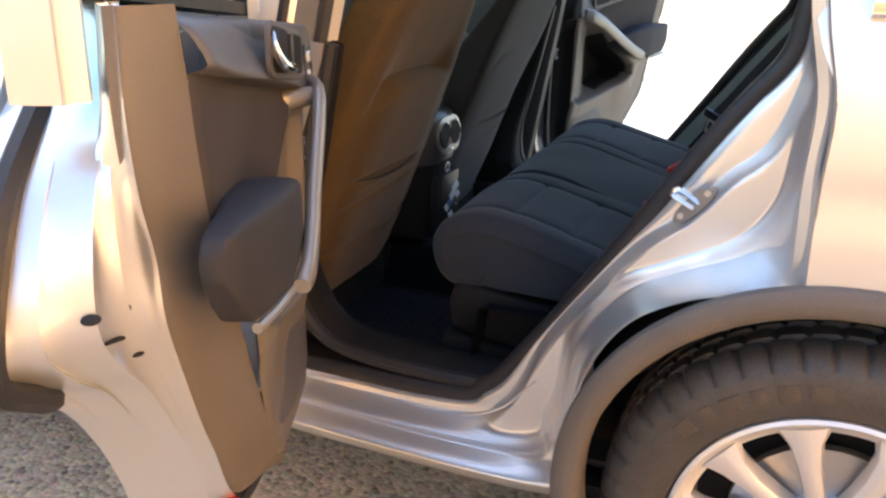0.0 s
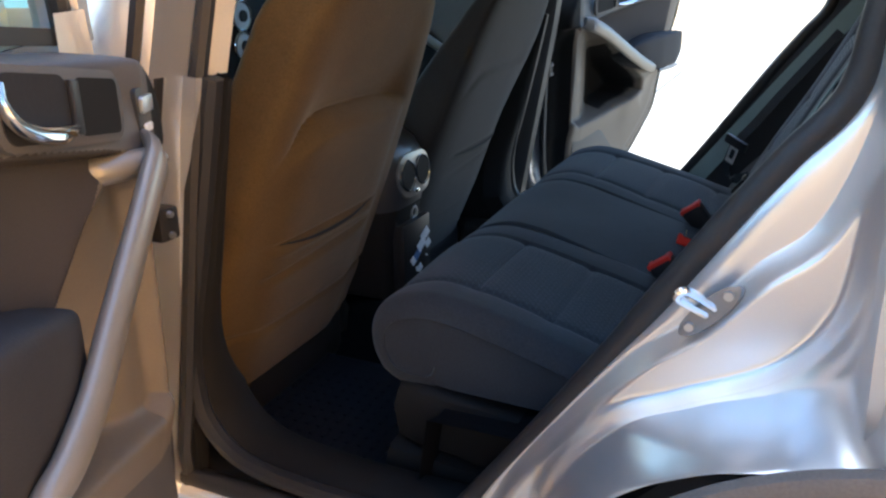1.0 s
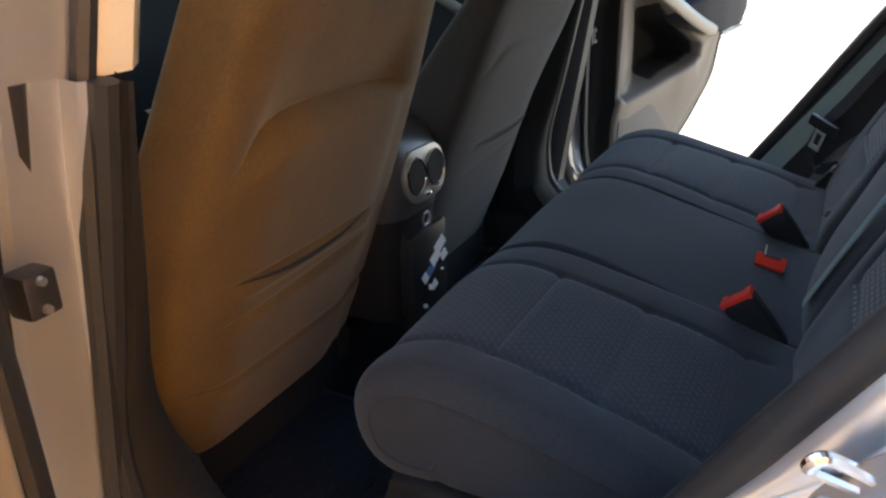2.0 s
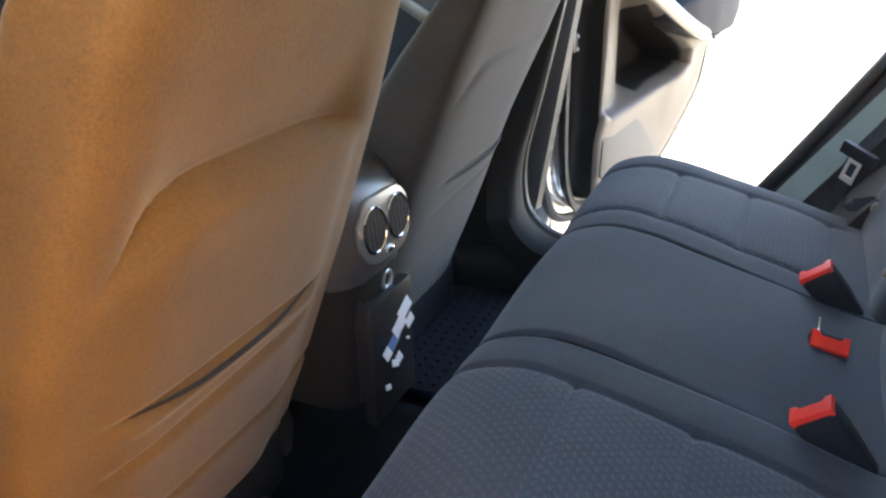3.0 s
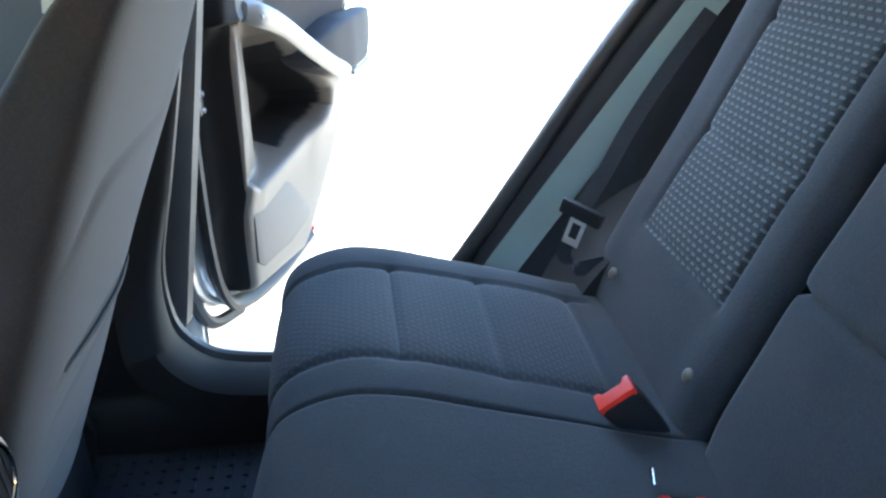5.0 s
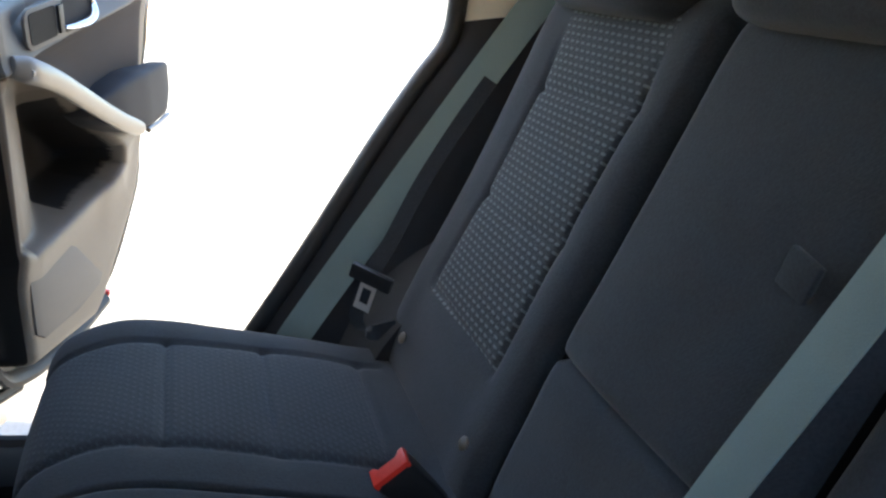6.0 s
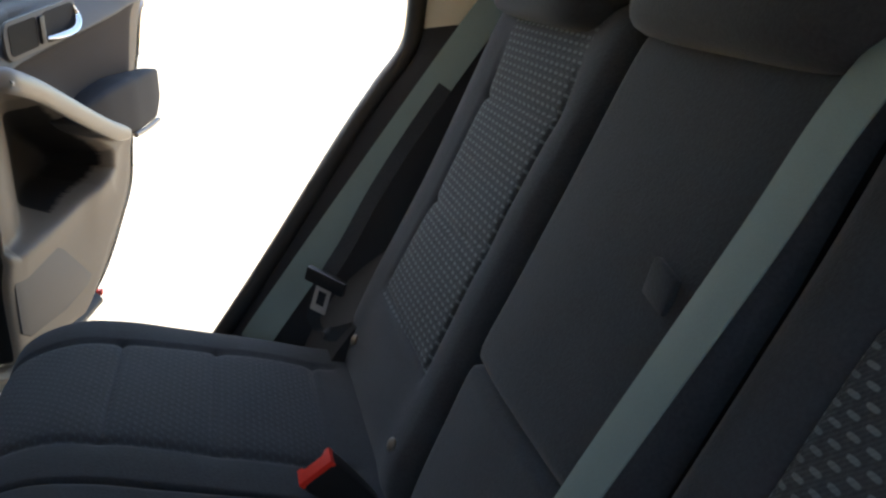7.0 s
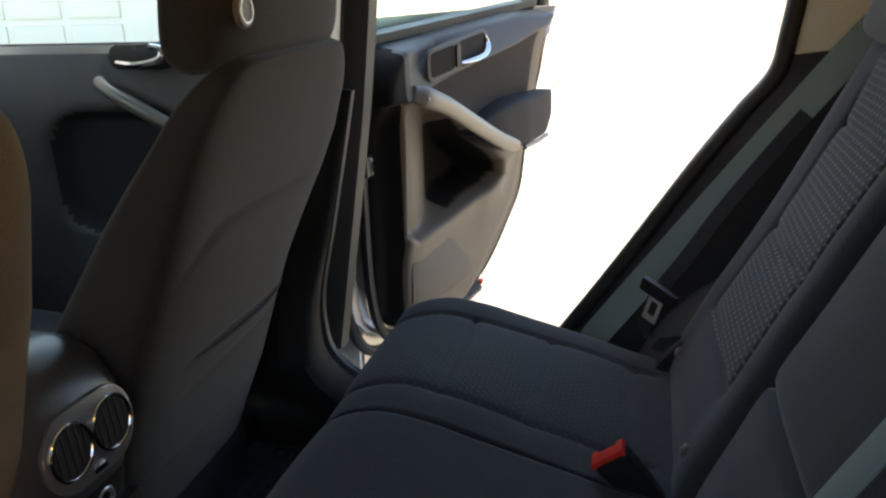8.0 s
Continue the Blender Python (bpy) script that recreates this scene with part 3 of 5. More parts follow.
sill_corner(far, "silver flange round the sunny door opening", 81)
pillar_b(keep, "silver centre pillar between the doors", 0.0, 0.01)
pillar_b(far, "silver centre pillar on the sunny side", 0.0, 0.01)

# door striker on the near jamb
SD, SN, SO = Vector((0.66, 0, 0.75)), Vector((0.75, 0, -0.66)), Vector((-0.30, -0.92, 0.25))     # along and across the channel, and outwards


def on_jamb(a, b, c):
    return Vector((-0.268, 0.088, 0.957)) + SD * a * 0.85 + SN * b * 0.85 + SO * c


bm = bmesh.new()
plate(bm, [(0.046 * math.cos(t) + 0.004 * math.copysign(abs(math.cos(t)) ** 0.5, math.cos(t)), 0.015 * math.sin(t)) for t in np.linspace(0, 2 * math.pi, 28, endpoint=False)], on_jamb, 0.008, 0.002)
striker = part("striker_plate", bm, VENT, car, "metal door striker plate")
bm = bmesh.new()
tube(bm, spline([on_jamb(0.007, 0, 0.004), on_jamb(0.008, -0.022, 0.022), on_jamb(0.006, -0.032, 0.032), on_jamb(-0.006, -0.032, 0.032), on_jamb(-0.008, -0.022, 0.022), on_jamb(-0.007, 0, 0.004)], 5), 0.0048, 8)
part("loop", bm, CHROME, striker, "chrome striker loop")
for a in (-0.032, 0.032):
    bm = bmesh.new()
    bmesh.ops.create_cone(bm, cap_ends=True, segments=12, radius1=0.0062, radius2=0.0050, depth=0.005, matrix=Matrix.Translation(on_jamb(a, 0, 0.009)) @ Matrix.Rotation(radians(90), 4, "X"))
    part("bolt", bm, SATIN, striker)

# floor, tunnel, roof, rear and front closings
bm = bmesh.new()
rings(bm, [[(-2.6, y, z), (-0.74, y, z), (-0.68, y, z + 0.08), (-0.66, y, z + 0.22), (0.9, y, z + 0.25)] for y, z in
           ((0.21, 0.44), (0.25, 0.425), (0.73, 0.425), (0.79, 0.47), (0.84, 0.49), (0.91, 0.49), (0.97, 0.47), (1.03, 0.425), (1.50, 0.425), (1.545, 0.44))], closed=False)
part("floor_carpet", bm, CARPET, car, "black floor carpet")
bm = bmesh.new()
sheet(bm, [[(x, YC + 0.62 * math.copysign(abs(v) ** 0.9, v), 1.64 - 0.05 * v * v - 0.10 * abs((x + 0.5) / 1.4) ** 2.5) for v in np.linspace(-1, 1, 15)] for x in np.linspace(-1.7, 0.75, 15)], 0.05)
part("roof", bm, PAINT, car, "silver roof panel")
bm = bmesh.new()
sheet(bm, [[(x, YC + 0.66 * math.copysign(abs(v) ** 0.9, v), 1.575 - 0.06 * v * v - 0.10 * abs((x + 0.5) / 1.4) ** 2.5) for v in np.linspace(-1, 1, 15)] for x in np.linspace(-1.68, 0.73, 15)], 0.01)
part("headliner", bm, BEIGE, car, "pale beige headliner")
for sy in (keep, far):
    bm = bmesh.new()
    rings(bm, [[(x, sy(y), z) for y, z in ((0.20, 1.585), (0.17, 1.56), (0.18, 1.52), (0.24, 1.53), (0.28, 1.60))] for x in np.linspace(-1.75, 0.5, 12)])
    part("roof_rail", bm, PAINT, car)
bm = bmesh.new()
sheet(bm, [[(0.93, y, z) for z in (0.4, 0.8, 1.17)] for y in np.linspace(0.0, 1.78, 9)], 0.06)
tailgate = part("tailgate", bm, PAINT, car, "closed tailgate")
bm = bmesh.new()
sheet(bm, [[(0.93, y, 1.17), (0.60, YC + (y - YC) * 0.85, 1.57)] for y in np.linspace(0.12, 1.66, 7)], 0.005)
part("rear_window", bm, GLASS, tailgate, "sloping rear window")
bm = bmesh.new()
sheet(bm, [[(-1.62, y, 1.56), (-2.35, y, 1.08)] for y in np.linspace(0.2, 1.58, 7)], 0.005)
part("windscreen", bm, GLASS, car, "sloping windscreen")
bm = bmesh.new()
box(bm, (-3.5, -0.02, 0.35), (-2.36, 1.80, 1.02), 0.12, seg=4)
part("bonnet", bm, PAINT, car, "silver bonnet and front wings")

# front doors, closed
def front_door(sy, label):
    d = thing("front_door", label, "car door", (-1.6, sy(0.05), 0.8))
    inv = Matrix.Translation((1.6, -sy(0.05), -0.8))
    def add(name, bm, mat, lab="", parent=None):
        bmesh.ops.transform(bm, matrix=inv, verts=bm.verts)
        return part(name, bm, mat, parent or d, lab)
    bm = bmesh.new()
    zs = np.linspace(0.42, 1.24, 9)
    rings(bm, [[(x, sy(-0.05 + 0.05 * abs((z - 0.85) / 0.5) ** 2), z) for z in zs] + [(x, sy(0.06), z) for z in zs[::-1]] for x in np.linspace(-2.34, -1.115, 10)])
    add("shell", bm, PAINT)
    bm = bmesh.new()
    g = []
    for x in np.linspace(-2.30, -1.13, 120):
        row = []
        for z in np.linspace(0.40, 1.245, 110):
            bul = 0.105 - 0.06 * max(0, (z - 1.05) / 0.2) ** 2
            px, pz = (x + 1.47) / 0.17, (z - 0.97) / 0.13
            pocket = -0.034 / (1 + math.exp(min(60.0, ((px ** 4 + pz ** 4) - 1) * 5)))
            row.append((x, sy(bul + pocket), z))
        g.append(row)
    rings(bm, g, closed=False)
    # faces in the recess take a darker trim to paint its shade
    bm.faces.ensure_lookup_table()
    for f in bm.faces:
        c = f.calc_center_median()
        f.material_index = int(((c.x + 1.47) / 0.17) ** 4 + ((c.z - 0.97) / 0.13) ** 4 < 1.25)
    add("door_trim", bm, [TRIM_SOFT, TRIM_DARK], "dark door trim panel with shade painted in the pocket")
    bm = bmesh.new()
    tube(bm, spline([(-1.50, sy(0.10), 1.168), (-1.45, sy(0.128), 1.148), (-1.36, sy(0.135), 1.103), (-1.25, sy(0.115), 1.03)], 6), 0.015, 10)
    add("grip", bm, SILVER, "silver-grey pull grip")
    bm = bmesh.new()
    plate(bm, rounded(0.15, 0.05, 0.024, 6, -1.40, 1.218), lambda a, b, c: (a, sy(0.085 + c), b), 0.008, 0.002)
    hd = add("handle_bezel", bm, BLACK, "black handle recess")
    bm = bmesh.new()
    tube(bm, spline([(-1.45, sy(0.10), 1.206), (-1.40, sy(0.112), 1.203), (-1.35, sy(0.105), 1.213), (-1.345, sy(0.10), 1.231), (-1.37, sy(0.10), 1.238)], 5), 0.008, 8)
    add("handle", bm, CHROME, "chrome door handle", hd)
    bm = bmesh.new()
    sheet(bm, [[(x, sy(0.02 + 0.14 * t), 1.245 + 0.32 * t) for x in (-2.1 + 0.42 * t, -1.12)] for t in (0, 0.5, 1)], 0.004)
    add("window_pane", bm, GLASS, "pale green-tinted window glass")
    bm = bmesh.new()
    tube(bm, [(-2.32, sy(0.02), 1.24), (-2.1, sy(0.03), 1.27), (-1.70, sy(0.15), 1.545), (-1.13, sy(0.16), 1.56)], 0.02, 8)
    add("window_frame", bm, BLACK)
    return d


front_door(keep, "closed silver front door beside the driver's seat")
front_door(far, "closed front door with dark trim and chrome handle")

# dashboard seen between pillar and seat
dash = thing("dashboard", "dark dashboard and centre stack with round dials", "dashboard", (-2.1, YC, 0.9))
bm = bmesh.new()
rings(bm, [[(x, y - YC, z - 0.9) for x, z in ((-0.28, 0.62), (0.10, 0.62), (0.14, 0.78), (0.10, 0.98), (0.0, 1.06), (-0.28, 1.08))] for y in np.linspace(0.17, 1.61, 8)])
part("panel", bm, TRIM, dash)
bm = bmesh.new()
box(bm, (0.10, 1.06 - YC, -0.30), (0.37, 1.42 - YC, 0.36), 0.03)
stack = part("radio_console", bm, TRIM, dash, "dark centre stack")
for z in (1.19, 1.105):
    M = Matrix.Translation((0.372, 1.235 - YC, z - 0.93)) @ Matrix.Rotation(radians(90), 4, "Y")
    bm = bmesh.new()
    bmesh.ops.create_cone(bm, cap_ends=True, segments=28, radius1=0.040, radius2=0.034, depth=0.012, matrix=M)
    part("control_dial", bm, PAPER, stack, "pale round control dial")
    bm = bmesh.new()
    tube(bm, [M @ Vector((0.041 * math.cos(t), 0.041 * math.sin(t), 0.002)) for t in (2 * math.pi * k / 28 for k in range(28))], 0.005, 8, wrap=True)
    part("dial_ring", bm, CHROME, stack)
    bm = bmesh.new()
    bmesh.ops.create_cone(bm, cap_ends=True, segments=20, radius1=0.018, radius2=0.016, depth=0.012, matrix=M @ Matrix.Translation((0, 0, 0.006)))
    part("dial_hub", bm, BLACK, stack)

# ---- rear wheel ----
def wheel(sy, label):
    w = thing("wheel", label, "wheel", (-0.011, sy(0.08), 0.462))
    s = 1 if sy is keep else -1
    def add(name, bm, mat, lab="", parent=None, sharp=40):
        if s < 0:
            bmesh.ops.transform(bm, matrix=Matrix.Diagonal((1, -1, 1, 1)), verts=bm.verts)
        return part(name, bm, mat, parent or w, lab, sharp)
    # tyre: side wall, shoulder, grooved tread
    prof = [(0.250, -0.092), (0.262, -0.108), (0.285, -0.117), (0.310, -0.118), (0.330, -0.112), (0.342, -0.103), (0.351, -0.094),
            (0.356, -0.080), (0.358, -0.066), (0.350, -0.064), (0.350, -0.056), (0.3585, -0.054), (0.360, -0.026), (0.351, -0.024), (0.351, -0.012), (0.360, -0.010),
            (0.360, 0.012), (0.351, 0.014), (0.351, 0.026), (0.3595, 0.028), (0.3585, 0.056), (0.350, 0.058), (0.350, 0.066), (0.357, 0.068), (0.354, 0.085), (0.335, 0.108), (0.29, 0.115), (0.25, 0.092)]
    prof = [(0.232 + (r - 0.25) * (0.350 - 0.232) / 0.11, y) for r, y in prof]
    bm = bmesh.new()
    n = 288
    rr = []
    for k in range(n):
        a = 2 * math.pi * k / n
        row = []
        for i, (r, y) in enumerate(prof):
            cut = 0.0
            if 4 <= i <= 8 and k % 6 in (0,):
                cut = 0.007 if i > 4 else 0.003
            if 11 <= i <= 12 and (k + 2) % 6 == 0:
                cut = 0.006
            if 15 <= i <= 16 and (k + 4) % 6 == 0:
                cut = 0.006
            sk = 0.010 * (y / 0.06) * (1 if 4 <= i <= 12 else 0)
            row.append(((r - cut) * math.cos(a + sk), y, (r - cut) * math.sin(a + sk)))
        rr.append(row)
    rings(bm, rr, closed=False, wrap=True)
    tyre = add("tyre", bm, TYRE, "black grooved tyre", sharp=28)
    # raised brand lettering as plain worn blocks
    for deg, wide in ((141, 0.030), (132.5, 0.026), (124.5, 0.034), (116, 0.024), (108, 0.030), (99.5, 0.028)):
        bm = bmesh.new()
        box(bm, (-wide / 2, -0.0015, -0.013), (wide / 2, 0.0015, 0.013), 0.0012)
        a = radians(deg)
        bmesh.ops.transform(bm, matrix=Matrix.Translation((0.285 * math.cos(a), -0.1175, 0.285 * math.sin(a))) @ Matrix.Rotation(-a + math.pi / 2, 4, "Y"), verts=bm.verts)
        add("letter_bar", bm, LETTER, "", tyre)
    # rim barrel and lip
    bm = bmesh.new()
    lathe(bm, [(0.236, -0.094), (0.236, -0.104), (0.230, -0.107), (0.224, -0.102), (0.217, -0.090), (0.207, -0.083), (0.202, -0.05), (0.195, 0.08), (0.22, 0.092)], (0, 0, 0), 96)
    add("rim", bm, ALLOY, "silver alloy rim")
    for k in range(10):
        a = radians(36 * k + 18 + 2)
        bm = bmesh.new()
        st = []
        for r, hw, y in ((0.045, 0.018, -0.072), (0.09, 0.016, -0.083), (0.145, 0.018, -0.092), (0.185, 0.025, -0.095), (0.214, 0.042, -0.093)):
            st.append([(x * 1.0, yy, r) for x, yy in ((-hw, y + 0.012), (-hw * 0.8, y + 0.002), (-hw * 0.3, y - 0.003), (hw * 0.3, y - 0.003), (hw * 0.8, y + 0.002), (hw, y + 0.012), (hw * 0.7, y + 0.045), (-hw * 0.7, y + 0.045))])
        rings(bm, st)
        bmesh.ops.transform(bm, matrix=Matrix.Rotation(a, 4, "Y"), verts=bm.verts)
        add("spoke", bm, ALLOY)
    bm = bmesh.new()
    lathe(bm, [(0.0, -0.094), (0.028, -0.094), (0.034, -0.088), (0.058, -0.084), (0.066, -0.07), (0.066, -0.02)], (0, 0, 0), 40)
    add("hub_cap", bm, ALLOY)
    bm = bmesh.new()
    lathe(bm, [(0.05, -0.03), (0.145, -0.03), (0.145, -0.012), (0.05, -0.012)], (0, 0, 0), 48)
    add("brake_disc", bm, SATIN, "dull metal brake disc")
    bm = bmesh.new()
    lathe(bm, [(0.0, 0.03), (0.20, 0.03), (0.20, 0.06)], (0, 0, 0), 40)
    add("wheel_back", bm, DARK)
    return w


wheel(keep, "silver ten-spoke alloy wheel with a worn black tyre")
wheel(far, "silver ten-spoke alloy wheel on the sunny side")
br = thing("bracket", "dark bracket in the wheel arch", "bracket", (-0.36, 0.06, 0.46))
bm = bmesh.new()
box(bm, (-0.05, -0.02, 0.02), (0.03, 0.05, 0.035), 0.004)
box(bm, (-0.06, -0.02, -0.05), (0.0, 0.05, -0.02), 0.004)
box(bm, (-0.012, 0.02, -0.05), (0.004, 0.05, 0.03), 0.003)
part("arm", bm, BLACK, br)


# ---- soft panels of the rear bench ----
def seg_dist(P, a, b):
    a, b = np.array(a, float), np.array(b, float)
    d = b - a
    t = np.clip(((P - a) @ d) / max(d @ d, 1e-12), 0, 1)
    return np.linalg.norm(P - (a + t[..., None] * d), axis=-1)


def soft_panel(name, prof, zero, y0, y1, seams, insert, parent, label, mats, crown=0.012, edge=0.03, ny=72, per=10, thick=0.018, bolster=(), edge_ends=0.02, seam_w=0.0045, seam_d=0.0055, fade=(9.0, 1.0), set_back=0.0):
    """Upholstery over a profile in (x, z), from y0 to y1. Along the profile q runs in metres from the point 'zero'.
    seams: polylines of (y, q); insert(y, q): where the patterned cloth lies; bolster: (y, width, height) of raised rolls."""
    c = spline(prof, per)
    if set_back:
        c[:, 0] += set_back
    ds = np.r_[0, np.cumsum(np.linalg.norm(np.diff(c, axis=0), axis=1))]
    z0 = ds[np.argmin(np.linalg.norm(c - np.array(zero), axis=1))]
    q = ds - z0
    tan = np.gradient(c, axis=0)
    tan /= np.linalg.norm(tan, axis=1)[:, None]
    nrm = np.c_[-tan[:, 1], tan[:, 0]]
    ys = y0 + (y1 - y0) * (0.5 - 0.5 * np.cos(np.linspace(0, math.pi, ny))) * 0.35 + (y1 - y0) * np.linspace(0, 1, ny) * 0.65
    Q, Y = np.meshgrid(q, ys, indexing="ij")
    P = np.stack([Y, Q], -1)
    d = crown * (1 - np.abs(2 * (Y - y0) / (y1 - y0) - 1) ** 2.5)
    for e, r in zip((Y - y0, y1 - Y), edge if isinstance(edge, tuple) else (edge, edge)):
        d -= np.where(e < r, r - np.sqrt(np.maximum(r ** 2 - (r - e) ** 2, 0)), 0)
    ends = np.minimum(Q - q[0], q[-1] - Q)
    d -= np.where(ends < edge_ends, edge_ends - np.sqrt(np.maximum(edge_ends ** 2 - (edge_ends - ends) ** 2, 0)), 0)
    for by, bw, bh in bolster:
        d += bh * np.exp(-((Y - by) / bw) ** 2)
    for line in seams:
        dist = np.min([seg_dist(P, a, b) for a, b in zip(line, line[1:])], axis=0)
        d -= (seam_d * np.exp(-(dist / seam_w) ** 2) + 0.002 * np.exp(-(dist / 0.022) ** 2)) * np.clip((fade[0] - Q) / fade[1], 0, 1)
    rng = np.random.RandomState(len(name) * 7 + int(y0 * 100))
    for _ in range(7):
        k = rng.uniform(5, 16, 2) * rng.choice([-1, 1], 2)
        d += 0.0009 * np.sin(k[0] * Y + k[1] * Q + rng.uniform(0, 6))
    g = np.stack([c[:, 0][:, None] + nrm[:, 0][:, None] * d, Y, c[:, 1][:, None] + nrm[:, 1][:, None] * d], -1)
    uv = np.stack([Y, Q], -1)
    mid = (P[:-1, :-1] + P[1:, 1:]) / 2
    mi = insert(mid[..., 0], mid[..., 1]).astype(int)
    bm = bmesh.new()
    sheet(bm, g, thick, uv, mi)
    return part(name, bm, mats, parent, label, 70)


bench = thing("rear_bench", "dark charcoal cloth rear bench with patterned inserts", "car seat")
CP = [(-0.68, 0.660), (-0.735, 0.660), (-0.775, 0.676), (-0.797, 0.712), (-0.799, 0.758), (-0.772, 0.797), (-0.71, 0.817), (-0.645, 0.811), (-0.58, 0.794), (-0.515, 0.776), (-0.45, 0.757), (-0.39, 0.737), (-0.33, 0.722), (-0.28, 0.718)]
CZ = (-0.645, 0.811)
none = lambda y, q: (y < -9)


def cushion(y0, y1, a, b, outer, lab):
    prof = CP
    side = y0 if outer < YC else y1
    c = spline(prof, 6)
    tan = np.gradient(c, axis=0)
    tan /= np.linalg.norm(tan, axis=1)[:, None]
    c = c - 0.022 * np.c_[-tan[:, 1], tan[:, 0]]
    bm = bmesh.new()
    plate(bm, [(x, z) for x, z in c[8:]] + [(-0.30, 0.665), (-0.66, 0.672)], lambda u, v, w: (u, side + (0.003 + w if outer < YC else -0.003 - w), v), 0.02)
    part("cushion_side", bm, CLOTH, bench)
    sm = [[(a, -0.20), (a, 0.30)], [(b, -0.20), (b, 0.30)], [(a, 0.0), (b, 0.0)], [(a, 0.130), (b, 0.130)], [(a, 0.27), (b, 0.27)]]
    return soft_panel("cushion", prof, CZ, y0, y1, sm, lambda y, q: (y > a) & (y < b) & (q > -0.20) & (q < 0.27), bench, lab, [CLOTH, INSERT_LOW], 0.005, (0.032, 0.006) if outer < YC else (0.006, 0.032),
                      bolster=[(outer, 0.06, 0.004)])


cushion(0.285, 0.695, 0.370, 0.621, 0.315, "charcoal cloth outer cushion with stitched insert")
soft_panel("cushion", CP, CZ, 0.697, 1.057, [], none, bench, "plain charcoal cloth middle cushion", [CLOTH], 0.003, 0.006)
cushion(1.059, 1.469, 1.133, 1.384, 1.439, "charcoal cloth outer cushion with stitched insert")
# seat base with plastic side cover
bm = bmesh.new()
rings(bm, [[(x, y, z) for x, z in ((-0.69, 0.43), (-0.712, 0.50), (-0.705, 0.60), (-0.69, 0.69), (-0.32, 0.69), (-0.27, 0.43))] for y in np.linspace(0.33, 1.424, 6)])
part("seat_base", bm, TRIM, bench, "dark plastic seat base")
for sy in (keep, far):
    bm = bmesh.new()
    prof = [(-0.745, 0.575), (-0.755, 0.63), (-0.742, 0.668), (-0.70, 0.672), (-0.60, 0.655), (-0.52, 0.645), (-0.46, 0.64), (-0.45, 0.57), (-0.60, 0.555), (-0.71, 0.562)]
    plate(bm, [(a, b) for a, b in prof], lambda a, b, c, sy=sy: (a, sy(0.335 - c), b), 0.06, 0.014)
    part("side_cover", bm, TRIM, bench, "dark plastic seat side cover")
    bm = bmesh.new()
    prof = [(-0.755, 0.50), (-0.765, 0.53), (-0.755, 0.56), (-0.60, 0.55), (-0.50, 0.545), (-0.48, 0.47)]
    plate(bm, prof, lambda a, b, c, sy=sy: (a, sy(0.335 - c), b), 0.075, 0.012)
    part("lower_cover", bm, TRIM, bench, "dark plastic lower seat cover")

BP = [(-0.342, 0.700), (-0.328, 0.755), (-0.308, 0.80), (-0.280, 0.86), (-0.245, 0.93), (-0.207, 1.005), (-0.165, 1.09), (-0.128, 1.165), (-0.10, 1.225), (-0.08, 1.258), (-0.055, 1.275), (-0.015, 1.275)]
BZ = (-0.207, 1.005)


def backrest(y0, y1, a, b, lab):
    m = (a + b) / 2
    sm = [[(a, 0.36), (a, -0.165), (b, -0.150), (b, 0.36)], [(a, 0.180), (m, 0.172), (b, 0.165)], [(a, 0.012), (m, -0.008), (b, -0.002)]]

    def ins(y, q):
        return (y > a) & (y < b) & (q > -0.158) & (q < 0.36)
    return soft_panel("backrest", BP, BZ, y0, y1, sm, ins, bench, lab, [CLOTH, INSERT], 0.006, 0.035, bolster=[(y0 + 0.05, 0.035, 0.005), (y1 - 0.05, 0.035, 0.005)], fade=(0.26, 0.06), set_back=0.012)


backrest(1.047, 1.477, 1.127, 1.377, "charcoal backrest with dotted insert")
backrest(0.277, 0.707, 0.377, 0.627, "charcoal backrest with dotted insert")
ARM = [(-0.335, 0.700), (-0.323, 0.755), (-0.306, 0.80), (-0.278, 0.86), (-0.250, 0.92), (-0.208, 1.0), (-0.166, 1.09), (-0.127, 1.175), (-0.10, 1.23), (-0.078, 1.262), (-0.048, 1.275), (-0.015, 1.275)]
soft_panel("armrest_panel", ARM, (-0.208, 1.0), 0.712, 1.042, [[(0.70, -0.080), (1.06, -0.080)]], none, bench, "plain cloth folding armrest panel", [CLOTH], 0.010, 0.022, edge_ends=0.015, seam_w=0.005, seam_d=0.016, ny=60, set_back=0.012)
bm = bmesh.new()
rings(bm, [[(x + dx, y, z) for x, z in BP] for dx, y in ((0.16, 0.285), (0.035, 0.285), (0.035, 1.469), (0.16, 1.469))], closed=False)
part("back_shell", bm, CARPET, bench, "black carpeted back shell")
# pull tab
bm = bmesh.new()
box(bm, (-0.004, -0.017, -0.030), (0.004, 0.017, 0.004), 0.003, Matrix.Translation((-0.163, 0.795, 1.108)) @ Matrix.Rotation(radians(14), 4, "X") @ Matrix.Rotation(radians(6), 4, "Y"))
part("pull_tab", bm, CLOTH, bench, "small fabric pull tab")
for y, z, x in ((1.363, 0.789, -0.322), (1.088, 0.787, -0.320)):
    bm = bmesh.new()
    bmesh.ops.create_uvsphere(bm, u_segments=14, v_segments=8, radius=0.009, matrix=Matrix.Translation((x, y, z)) @ Matrix.Rotation(radians(-65), 4, "Y") @ Matrix.Diagonal((1, 1, 0.5, 1)))
    part("mount_cap", bm, TRIM_GREY, bench, "round grey plastic mount cap")


